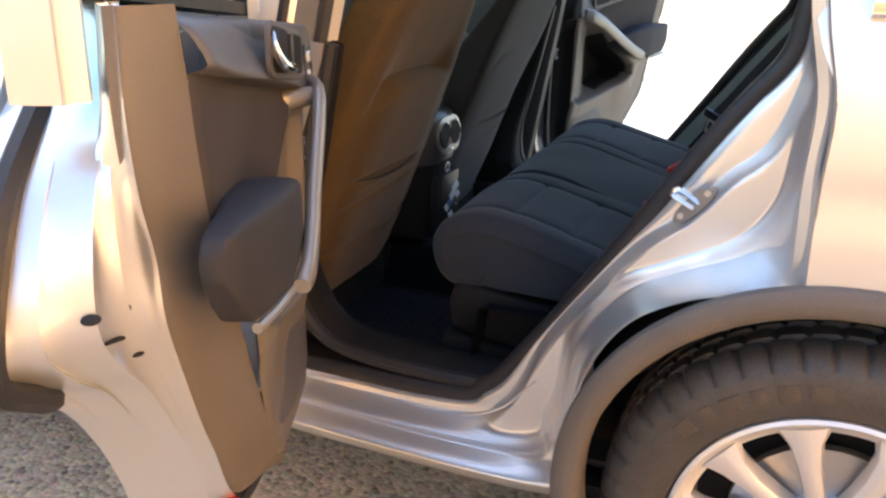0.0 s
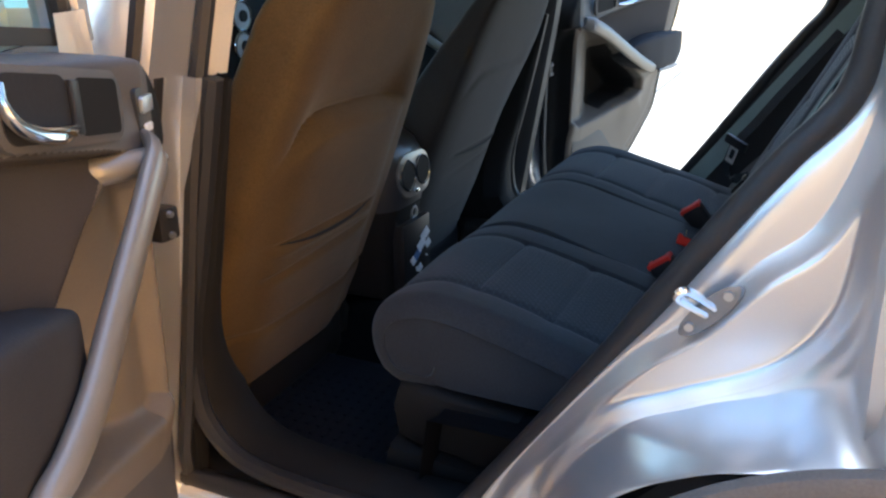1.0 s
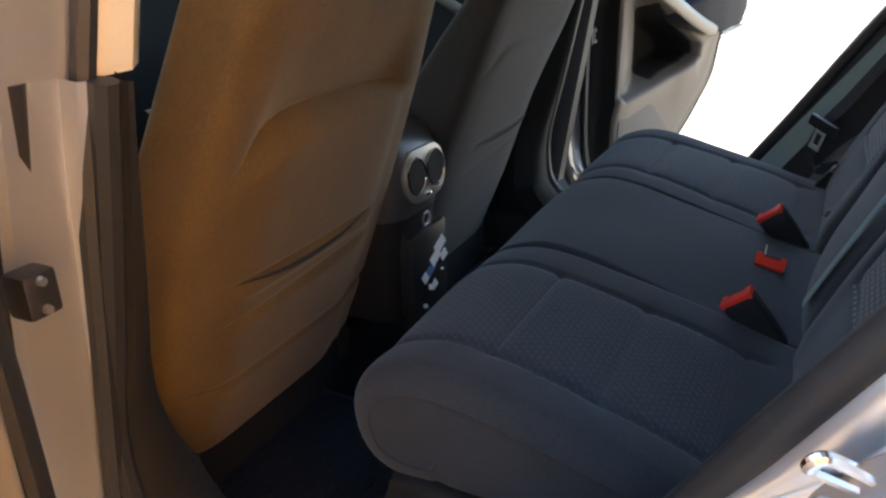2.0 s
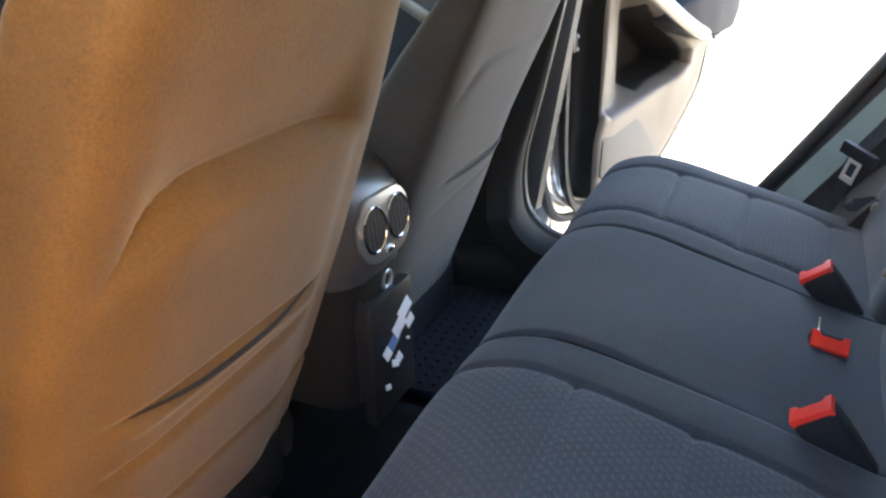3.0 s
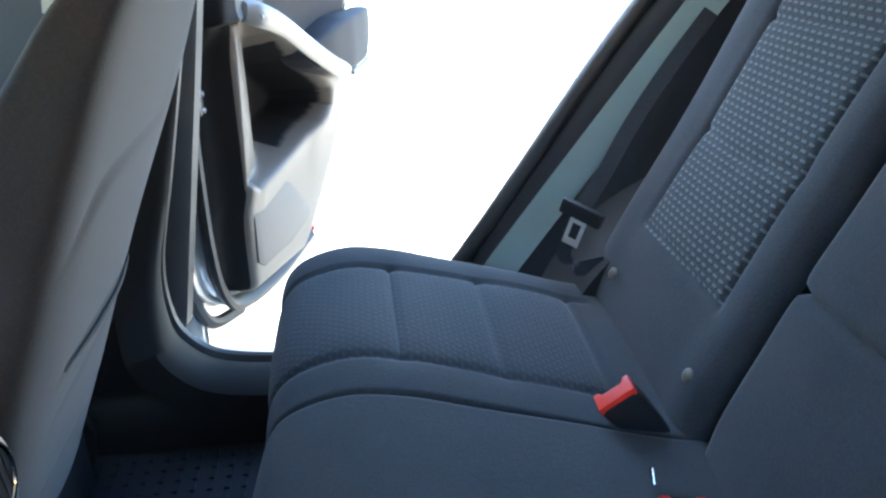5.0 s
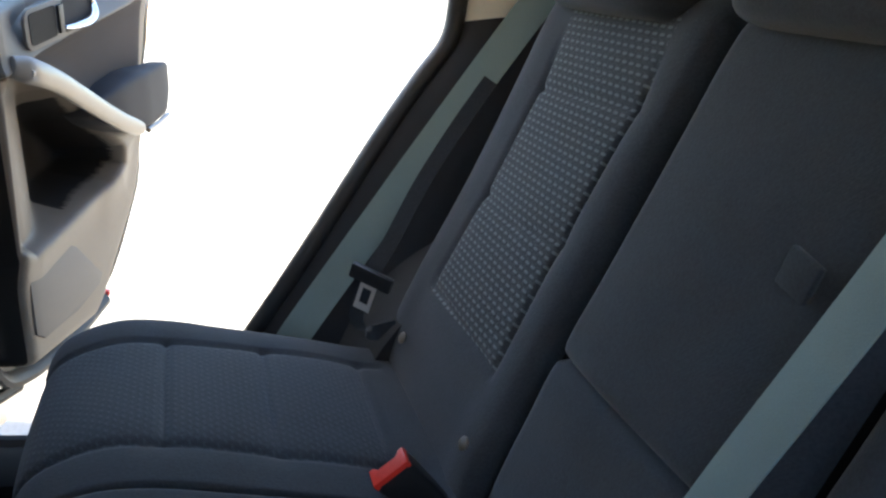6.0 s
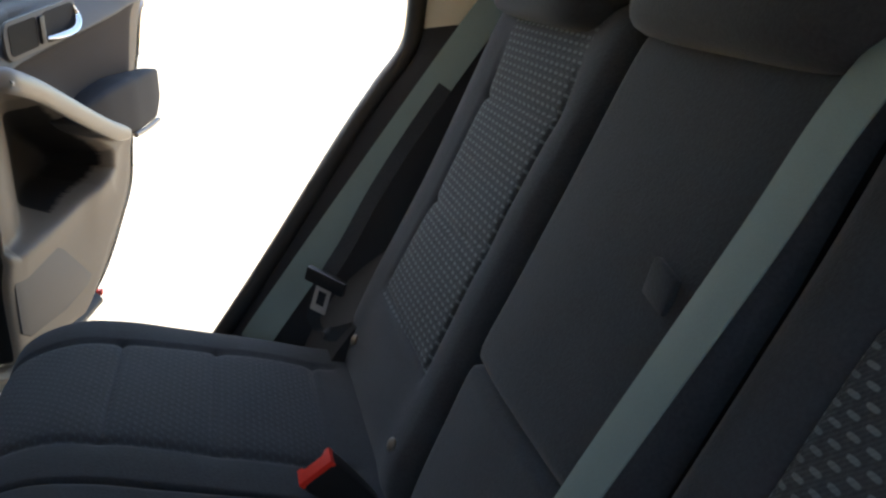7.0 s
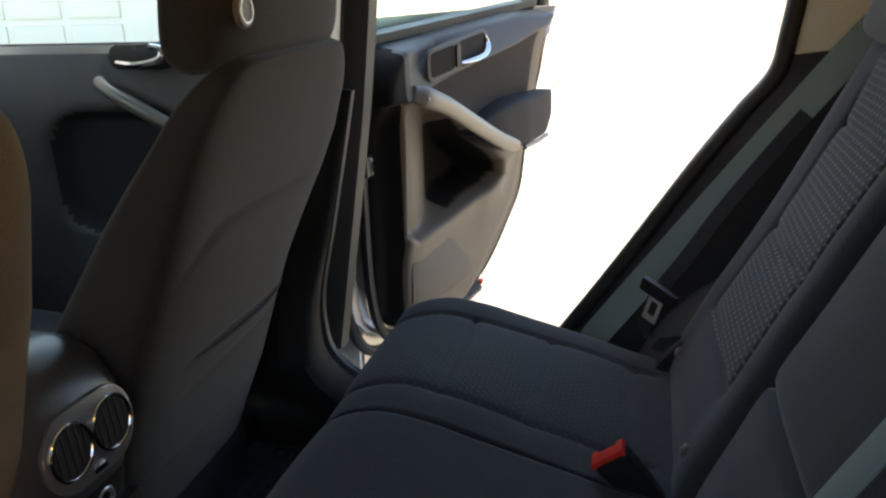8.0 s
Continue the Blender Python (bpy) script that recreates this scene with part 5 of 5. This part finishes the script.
# ---- rear doors, wide open ----
def rear_door(hinge, sgn, angle, trail, inner, outer, droop, near, label):
    """Local frame: u along the door from its hinge, n towards the cabin side, z up.
    trail: rear outline of the trim, inner and outer: the painted edge's two borders, all in (u, z)."""
    d = thing("rear_door", label, "car door", (hinge[0], hinge[1], 0.45), "open rear doors")
    a = radians(angle)
    ux, uy = math.cos(a), sgn * math.sin(a)
    nx, ny = math.sin(a), -sgn * math.cos(a)

    def W(u, n, z):
        return Vector((ux * u + nx * n, uy * u + ny * n, z - 0.45))

    def sig(x, w):
        return 1 / (1 + np.exp(-np.clip(x / w, -40, 40)))

    # inner trim: height field over (u, z)
    trail = spline(trail, 8)
    z0, z1 = trail[0][1], 1.262
    Z = np.linspace(z0, z1, 290)
    U1 = np.interp(Z, trail[:, 1], trail[:, 0])
    U0 = -0.010 + 0.07 * np.clip((0.66 - Z) / 0.085, 0, 1) ** 2.5 + 0.09 * (1 - np.sqrt(1 - np.clip((Z - 1.14) / 0.125, 0, 1) ** 2))
    Um = np.maximum(0.046, U0 + 0.006)
    T = np.linspace(0, 1, 260)
    u = np.where(T[None] < 0.12, U0[:, None] + (Um - U0)[:, None] * T[None] / 0.12, Um[:, None] + (U1 - Um)[:, None] * (T[None] - 0.12) / 0.88)
    strip = np.broadcast_to(T[None] < 0.1195, u.shape)
    z = np.repeat(Z[:, None], len(T), 1)

    def inside(poly, soft):
        dd = np.full(u.shape, 1e9)
        for (x0, q0), (x1, q1) in zip(poly, poly[1:] + poly[:1]):
            ex, ez = x1 - x0, q1 - q0
            dd = np.minimum(dd, ((u - x0) * -ez + (z - q0) * ex) / math.hypot(ex, ez))
        return sig(dd, soft)
    edge = np.minimum(u - U0[:, None], np.minimum(z - z0, (z1 - z) * 1.5))
    if not near:
        edge = np.minimum(edge, U1[:, None] - u)
    n = 0.045 - 0.060 * np.exp(-np.maximum(edge, 0) / 0.006)
    seam = np.interp(u, (-0.05, 0.05, 0.16, 0.30, 0.50, 0.80), (1.098, 1.105, 1.135, 1.162, 1.192, 1.250))
    belt_pad = sig(z - seam, 0.003)
    n += (0.026 - 0.050 * np.clip((z - seam) / 0.085, 0, 1) ** 1.3 * np.clip((u - 0.06) / 0.15, 0, 1)) * belt_pad - 0.011 * np.exp(-((z - seam) / 0.0045) ** 2) * sig(u - 0.02, 0.01)
    # the front strip falls away towards the hinge
    n -= 0.050 * sig(0.040 - u, 0.005) * sig(1.08 - z, 0.015)
    n += 0.018 * sig(0.955 - z, 0.006) * sig(u - 0.33, 0.015) * np.clip((z - 0.70) / 0.24, 0, 1)
    # deep map pocket under the grip, its rim swelling outwards
    pocket = inside([(0.058, 0.812), (0.085, 0.798), (0.21, 0.826), (0.35, 0.862), (0.398, 0.885), (0.388, 0.915), (0.30, 0.990), (0.20, 1.062), (0.125, 1.100), (0.085, 1.095), (0.068, 1.072)], 0.004)
    rim = inside([(0.03, 0.775), (0.10, 0.77), (0.40, 0.845), (0.44, 0.92), (0.17, 1.13), (0.03, 1.13)], 0.018)
    n += 0.020 * rim * sig(1.115 - z, 0.01) - pocket * (0.034 + 0.116 * (lambda q: q * q * (3 - 2 * q))(np.clip((u - 0.09) / 0.24, 0, 1)))
    n -= (n + 0.018) * np.exp(-np.maximum(edge, 0) / 0.004)
    n -= 0.008 * np.exp(-np.maximum(U1[:, None] - u, 0) / 0.004)
    z = z - np.clip((z - 1.10) / 0.16, 0, 1) * 0.055 * np.clip((0.55 - u) / 0.6, 0, 1)
    G = [[W(u[i, j], n[i, j], z[i, j]) for j in range(len(T))] for i in range(len(Z))]
    bm = bmesh.new()
    rings(bm, G, closed=False)
    tweed = (z < seam) & (z > 0.985) & (z > 1.115 - 0.68 * (u - 0.145)) & (u > 0.13)
    # index 3: dark trim paints shade in the pocket's depth and front strip
    mi = np.where((z > seam) & ~(strip & (z < 1.215)), 0, np.where(tweed, 2, np.where(strip | (pocket > 0.3) & (u > 0.23), 3, 1)))
    k = 0
    bm.faces.ensure_lookup_table()
    for i in range(len(Z) - 1):
        for j in range(len(T) - 1):
            bm.faces[k].material_index = int(mi[i, j])
            k += 1
    part("door_trim", bm, [TRIM_SOFT, TRIM_GREY, TRIM_PAD, TRIM], d, "grey and charcoal moulded door trim, shade painted in pocket and front strip", 60)
    # speaker grille in the lower front corner
    bm = bmesh.new()
    plate(bm, [(0.062, 0.645), (0.085, 0.628), (0.20, 0.633), (0.288, 0.652), (0.305, 0.670), (0.222, 0.758), (0.195, 0.773), (0.09, 0.785), (0.066, 0.775)], lambda a_, b_, c_: W(a_, 0.0445 + c_, b_), 0.004, 0.002)
    part("speaker_grille", bm, TRIM_SOFT, d, "dark perforated speaker grille")
    # armrest: a padded cloth block that runs back past the panel's edge
    bm = bmesh.new()
    us = np.r_[np.linspace(0.285, 0.32, 7), np.linspace(0.335, 0.60, 14), np.linspace(0.608, 0.632, 8)]
    top = np.interp(us, (0.285, 0.31, 0.36, 0.43, 0.59, 0.622, 0.632), (1.015, 1.036, 1.052, 1.066, 1.070, 1.064, 1.050))
    low = np.interp(us, (0.285, 0.31, 0.36, 0.46, 0.578, 0.608, 0.632), (1.000, 0.978, 0.955, 0.945, 0.957, 0.985, 1.022))
    rise = np.interp(us, (0.285, 0.31, 0.36, 0.46, 0.57, 0.615, 0.632), (0.070, 0.092, 0.105, 0.110, 0.097, 0.086, 0.076))
    base = np.interp(us, (0.285, 0.47, 0.53, 0.65), (0.015, 0.018, 0.046, 0.056))
    rr = []
    for uu, zt, zl, nn, n0 in zip(us, top, low, rise, base):
        mid, half, dp = (zt + zl) / 2, (zt - zl) / 2, (nn - n0) / 2
        rr.append([W(uu, n0 + dp + dp * math.copysign(abs(math.sin(b)) ** 0.3, math.sin(b)), mid + half * math.copysign(abs(math.cos(b)) ** 0.3, math.cos(b))) for b in (2 * math.pi * q / 36 for q in range(36))])
    rings(bm, rr)
    part("armrest", bm, TRIM_DARK, d, "dark padded door armrest", 60)
    bm = bmesh.new()
    tube(bm, [W(*p) for p in spline([(0.45, 0.106, 0.944), (0.52, 0.100, 0.947), (0.583, 0.092, 0.953)], 5)], 0.006, 8)
    part("trim_strip", bm, SILVER, d, "thin silver strip under the armrest")
    # pull grip: starts under the belt pad, slants down and runs out under the armrest
    bm = bmesh.new()
    g0 = spline([(0.068, 0.070, 1.122), (0.095, 0.090, 1.112), (0.15, 0.098, 1.088), (0.22, 0.103, 1.048), (0.29, 0.108, 1.008), (0.355, 0.114, 0.974), (0.415, 0.118, 0.954), (0.455, 0.116, 0.946)], 6)
    wd = np.interp(np.linspace(0, 1, len(g0)), (0, 0.1, 0.3, 0.6, 0.8, 1), (0.018, 0.023, 0.020, 0.019, 0.018, 0.014))
    fit = (g0[:, 0] <= np.interp(g0[:, 2], trail[:, 1], trail[:, 0]) - 0.012) & (g0[:, 0] < (0.60 if near else 0.405))
    g0, wd = g0[fit], wd[fit]
    wd[-3:] *= (0.95, 0.85, 0.7)
    rr = []
    for i, p in enumerate(g0):
        t = (g0[min(i + 1, len(g0) - 1)] - g0[max(i - 1, 0)])
        t /= np.linalg.norm(t)
        s = np.cross(t, (0, 1, 0))
        s /= np.linalg.norm(s)
        rr.append([W(*(p + s * wd[i] * math.copysign(abs(math.cos(b)) ** 0.6, math.cos(b)) + np.array((0, 1, 0)) * 0.010 * math.sin(b))) for b in (2 * math.pi * q / 12 for q in range(12))])
    rings(bm, rr)
    grip = part("grip", bm, SILVER, d, "light silver-grey pull grip")
    bm = bmesh.new()
    rings(bm, [[W(uu, nn + 0.022 * math.sin(b) * k, 1.110 + 0.017 * math.cos(b) * k) for b in (2 * math.pi * q / 14 for q in range(14))] for uu, nn, k in ((0.085, 0.088, 0.5), (0.10, 0.080, 0.85), (0.13, 0.060, 0.9), (0.158, 0.044, 0.85), (0.166, 0.038, 0.6))])
    part("grip_mount", bm, SILVER, grip)
    # handle: surround with a flat panel in front and the lever behind
    def B(a_, b_, c_):
        return W(0.232 + a_, 0.066 + c_, 1.188 + b_ + 0.15 * a_)
    bm = bmesh.new()
    plate(bm, rounded(0.225, 0.068, 0.020, 6), B, 0.006, 0.002)
    bz = part("handle_bezel", bm, TRIM_SOFT, d, "grey plastic handle surround")
    bm = bmesh.new()
    plate(bm, rounded(0.082, 0.052, 0.008, 4, -0.060, 0.0), lambda a_, b_, c_: B(a_, b_, c_ + 0.006), 0.0012)
    part("panel", bm, TRIM, bz)
    # flat dark plate gives the lever's cup its shade by colour
    bm = bmesh.new()
    plate(bm, rounded(0.106, 0.056, 0.016, 6, 0.050, 0.0), lambda a_, b_, c_: B(a_, b_, c_ + 0.006), 0.0012)
    part("handle_cup_shade", bm, DARK, bz, "black plate for the shade behind the lever")
    bm = bmesh.new()
    hs = spline([(0.0, -0.017, 0.010), (0.03, -0.020, 0.016), (0.07, -0.020, 0.018), (0.096, -0.012, 0.014), (0.104, 0.004, 0.010), (0.098, 0.020, 0.008)], 6)
    hw = np.interp(np.linspace(0, 1, len(hs)), (0, 0.3, 0.6, 1), (0.005, 0.011, 0.009, 0.003))
    tube(bm, [B(*p) for p in hs], list(map(float, hw)), 10, flat=0.7)
    part("handle", bm, CHROME, bz, "chrome door lever")
    bm = bmesh.new()
    box(bm, (-0.007, -0.024, 0.006), (0.007, 0.024, 0.012), 0.002)
    for v in bm.verts:
        v.co = B(v.co.x - 0.008, v.co.y, v.co.z)
    part("divider", bm, BLACK, bz)
    # window switch
    if near:
        bm = bmesh.new()
        plate(bm, rounded(0.042, 0.062, 0.004, 3, 0.058, 1.150), lambda a_, b_, c_: W(a_, 0.064 + c_, b_), 0.006, 0.0015)
        sw = part("switch_plate", bm, BLACK, d, "black window switch plate")
        bm = bmesh.new()
        plate(bm, rounded(0.030, 0.018, 0.003, 3, 0.058, 1.163), lambda a_, b_, c_: W(a_, 0.070 + c_, b_), 0.004, 0.002)
        part("switch", bm, SATIN, sw, "bright window switch")
        bm = bmesh.new()
        plate(bm, rounded(0.018, 0.009, 0.003, 3, 0.058, 1.138), lambda a_, b_, c_: W(a_, 0.070 + c_, b_), 0.003, 0.001)
        part("symbol", bm, PAPER, sw)
    # steel shell: the wide painted edge that carries the latch
    tr, ed = spline(inner, 8), spline(outer, 8)
    rows = []
    for t, nn in ((0.0, 0.0), (0.03, -0.006), (0.07, -0.007), (0.11, -0.016), (0.14, -0.026), (0.20, -0.028), (0.23, -0.020), (0.27, -0.026), (0.36, -0.034), (0.50, -0.036), (0.54, -0.030), (0.57, -0.046), (0.61, -0.068), (0.66, -0.074), (0.70, -0.070), (0.73, -0.090),
                  (0.78, -0.108), (0.84, -0.110), (0.92, -0.112), (0.975, -0.116), (1.0, -0.124), (1.0, -0.132), (0.97, -0.138), (0.7, -0.140)):
        c = tr * (1 - t) + ed * t
        rows.append([W(p[0], nn, p[1]) for p in c])
    bm = bmesh.new()
    back = np.c_[np.interp(tr[:, 1], trail[:, 1], trail[:, 0]), tr[:, 1]]
    rings(bm, [[W(p[0] * (1 - t) + q[0] * t, nn, p[1]) for p, q in zip(back, tr)] for t, nn in (((-0.05, 0.030), (0.0, 0.038), (0.10, 0.035), (0.5, 0.022), (0.88, 0.006), (0.96, 0.0), (0.99, -0.012)) if near else ((-0.25, -0.014), (0.2, -0.010), (0.55, -0.004), (0.82, 0.0), (0.92, -0.003), (0.97, -0.012)))], closed=False)
    part("trim_return", bm, TRIM_GREY, d, "grey plastic rear return of the trim")
    bm = bmesh.new()
    rings(bm, rows, closed=False)
    part("door_edge", bm, PAINT, d, "silver painted door edge with stepped channels", 60)
    # outer skin
    bm = bmesh.new()
    sk = []
    for t in np.linspace(0, 1, 12):
        sk.append([W(-0.08 + (p[0] * 0.995 + 0.08) * t, -0.138 - 0.02 * math.sin(math.pi * t) * (1 - abs((p[1] - 0.9) / 0.6)), p[1]) for p in ed])
    rings(bm, sk, closed=False)
    part("outer_skin", bm, PAINT, d, "silver outer door skin")
    bm = bmesh.new()
    rings(bm, [[W(uu, nn, zz) for zz in (0.475, 0.6, 0.8, 1.0, 1.255)] for uu, nn in ((-0.08, -0.138), (-0.08, -0.075), (-0.065, -0.06), (-0.05, -0.025), (-0.042, -0.024), (0.04, -0.022))], closed=False)
    if not near:                                 # front return that reaches round to the hinges
        rings(bm, [[W(uu + 0.10 * max(0.0, (0.66 - zz) / 0.1) ** 2, nn, zz) for zz in (0.56, 0.60, 0.63, 0.66, 0.8, 1.0, 1.2)] for uu, nn in ((-0.140, -0.10), (-0.133, -0.062), (-0.118, -0.036), (-0.105, -0.036), (-0.098, -0.024), (-0.078, -0.026), (-0.072, -0.014), (-0.062, -0.012), (-0.050, -0.014), (-0.035, -0.006))], closed=False)
    rings(bm, [[W(uu, nn, zz) for uu in (-0.04, 0.15, 0.40)] for nn, zz in ((-0.138, 0.475), (-0.035, 0.475), (-0.020, 0.49), (-0.020, 0.62))], closed=False)
    part("inner_frame", bm, PAINT, d)
    # seals
    bm = bmesh.new()
    tube(bm, [W(*p) for p in spline([(-0.028, 0.0, 1.20), (-0.03, 0.002, 1.0), (-0.03, 0.002, 0.72), (0.0, 0.002, 0.595), (0.07, 0.0, 0.555), (0.22, -0.002, 0.55), (inner[1][0] - 0.01, -0.006, inner[1][1] - 0.025)], 8)], 0.019, 8, flat=0.6)
    part("door_seal", bm, RUBBER, d, "black rubber door seal")
    if not near:
        bm = bmesh.new()
        tube(bm, [W(*p) for p in spline([(-0.088, -0.018, 1.20), (-0.088, -0.018, 0.95), (-0.088, -0.018, 0.70), (-0.070, -0.018, 0.61), (-0.02, -0.02, 0.545), (0.08, -0.02, 0.525)], 8)], 0.013, 8)
        part("door_seal", bm, RUBBER, d, "black rubber door seal")
    bm = bmesh.new()
    top = len(ed) - 1
    path = []
    for i in range(44, len(ed)):
        f = (i - 44) / (top - 44)
        q = 0.90 - droop * max(0.0, (f - 0.25) / 0.75) ** 0.8
        path.append((tr[i][0] * (1 - q) + ed[i][0] * q, -0.050 - 0.062 * q, tr[i][1] * (1 - q) + ed[i][1] * q))
    e = path[-1]
    path += [(e[0] - 0.022, e[1], e[2] + 0.05), (e[0] - 0.035, e[1] + 0.004, e[2] + 0.12), (e[0] - 0.055, e[1] + 0.008, e[2] + 0.20)]
    tube(bm, [W(*p) for p in path], 0.014, 8)
    part("door_seal", bm, RUBBER, d, "black rubber door seal")
    # latch set into the painted edge: mouth; slot and screw holes are painted shade
    if near:
        l0 = np.array((np.interp(0.965, tr[:, 1], tr[:, 0]) - 0.035, 0.965))
        bm = bmesh.new()
        tube(bm, [W(l0[0] + a_, n_, l0[1] + z_) for a_, n_, z_ in spline([(0.020, 0.000, 0.040), (0.014, 0.002, 0.015), (0.008, 0.000, -0.008), (0.016, -0.012, -0.026)], 5)], [0.003] * 4 + [0.007] * 12, 8)
        lt = part("latch", bm, SATIN, d, "bright metal door latch")
        bm = bmesh.new()
        tube(bm, [W(l0[0] + a_, n_, l0[1] + z_) for a_, n_, z_ in ((0.01, -0.026, -0.022), (0.05, -0.031, -0.012), (0.10, -0.034, 0.002))], [0.007, 0.004, 0.002], 8)
        part("slot", bm, DARK, lt, "black bar for the shade in the latch slot")
        for a_, n_, z_ in ((0.125, -0.034, 0.038), (0.065, -0.031, 0.022), (0.045, -0.031, -0.035)):
            bm = bmesh.new()
            bmesh.ops.create_uvsphere(bm, u_segments=12, v_segments=6, radius=0.009, matrix=Matrix.Translation(W(l0[0] + a_, n_ + 0.001, l0[1] + z_)) @ Matrix.Diagonal((1, 1, 0.5, 1)))
            part("screw_hole_shade", bm, DARK, lt)
    # red reflector at the foot
    bm = bmesh.new()
    q = W(inner[1][0], -0.006, inner[1][1] - 0.018)
    box(bm, (-0.010, -0.010, -0.006), (0.010, 0.010, 0.006), 0.003)
    bmesh.ops.transform(bm, matrix=Matrix.Translation(q), verts=bm.verts)
    part("reflector", bm, RED, d, "small red reflector")
    # window frame and pane
    ue, uo = inner[-1][0], outer[-1][0]
    fr = spline([(-0.05, 1.22), (-0.03, 1.36), (0.02, 1.48), (0.08, 1.545), (0.28 * uo / 0.95, 1.56), (0.58 * uo / 0.95, 1.55), (ue - 0.06, 1.50), (ue - 0.012, 1.40), (ue + 0.012, 1.32), (ue + 0.018, 1.25), (ue + 0.02, 1.19)], 6)
    bm = bmesh.new()
    rr = []
    for i, p in enumerate(fr):
        t = fr[min(i + 1, len(fr) - 1)] - fr[max(i - 1, 0)]
        t /= np.linalg.norm(t)
        s = np.array((-t[1], t[0]))
        rr.append([W(p[0] + s[0] * c * 0.022, -0.060 + k_, p[1] + s[1] * c * 0.022) for c, k_ in ((-1, 0.020), (-0.7, 0.034), (0.0, 0.038), (0.4, 0.028), (1, 0.024), (1, -0.02), (-1, -0.02))])
    rings(bm, rr)
    wf = part("window_frame", bm, PAINT, d, "silver window frame")
    bm = bmesh.new()
    tube(bm, [W(p[0] * 0.94 + 0.02, -0.045, 1.25 + (p[1] - 1.25) * 0.92) for p in fr], 0.013, 8)
    part("glass_run", bm, RUBBER, wf, "black rubber glass run")
    bm = bmesh.new()
    plate(bm, [(0.02 + p[0] * 0.95, 1.25 + (p[1] - 1.25) * 0.95) for p in fr], lambda a_, b_, c_: W(a_, -0.075 + c_, b_), 0.004)
    part("pane", bm, GLASS, wf, "tinted window pane")
    bm = bmesh.new()
    box(bm, (0, 0, 0), (1, 1, 1))
    for v in bm.verts:
        v.co = W(-0.03 + v.co.x * (ue - 0.04), -0.085 + 0.06 * v.co.y, 1.215 + 0.055 * v.co.x + 0.018 * v.co.z)
    part("belt_line_seal", bm, RUBBER, wf)
    return d


DOOR_TRAIL = [(0.25, 0.575), (0.305, 0.62), (0.345, 0.70), (0.40, 0.80), (0.45, 0.90), (0.49, 0.97), (0.52, 1.05), (0.545, 1.14), (0.57, 1.20), (0.64, 1.257), (0.65, 1.268)]
DOOR_INNER = [(0.30, 0.565), (0.385, 0.60), (0.43, 0.65), (0.465, 0.72), (0.505, 0.79), (0.548, 0.88), (0.582, 0.96), (0.612, 1.03), (0.645, 1.10), (0.675, 1.18), (0.735, 1.268)]
DOOR_OUTER = [(0.30, 0.47), (0.40, 0.56), (0.43, 0.65), (0.475, 0.735), (0.53, 0.81), (0.595, 0.872), (0.67, 0.91), (0.74, 0.95), (0.70, 1.06), (0.64, 1.13), (0.64, 1.268)]
NEAR_TRAIL = DOOR_TRAIL[:6] + [(0.53, 1.05), (0.553, 1.14), (0.562, 1.20), (0.578, 1.268)]
NEAR_INNER = DOOR_INNER[:7] + [(0.590, 1.03), (0.614, 1.10), (0.624, 1.18), (0.618, 1.268)]
NEAR_OUTER = DOOR_OUTER[:7] + [(0.735, 0.97), (0.665, 1.10), (0.53, 1.19), (0.45, 1.268)]
rear_door((-0.940, -0.045), -1, 67.0, NEAR_TRAIL, NEAR_INNER, NEAR_OUTER, 0.1, True, "open silver rear door showing grey trim and latch edge")
def reach(line, more):
    """The outline drawn out towards the door's rear above its foot."""
    return [(u + more * min(1.0, max(0.0, (z - 0.58) / 0.2)) + 0.035 * math.exp(-((z - 0.76) / 0.14) ** 2), z) for u, z in line]


rear_door((-0.955, 1.769), 1, 67.0, reach(DOOR_TRAIL, 0.06), reach(DOOR_INNER, 0.055), reach(DOOR_OUTER, 0.04), 0.6, False, "wide open rear door on the sunny side, grey trim")
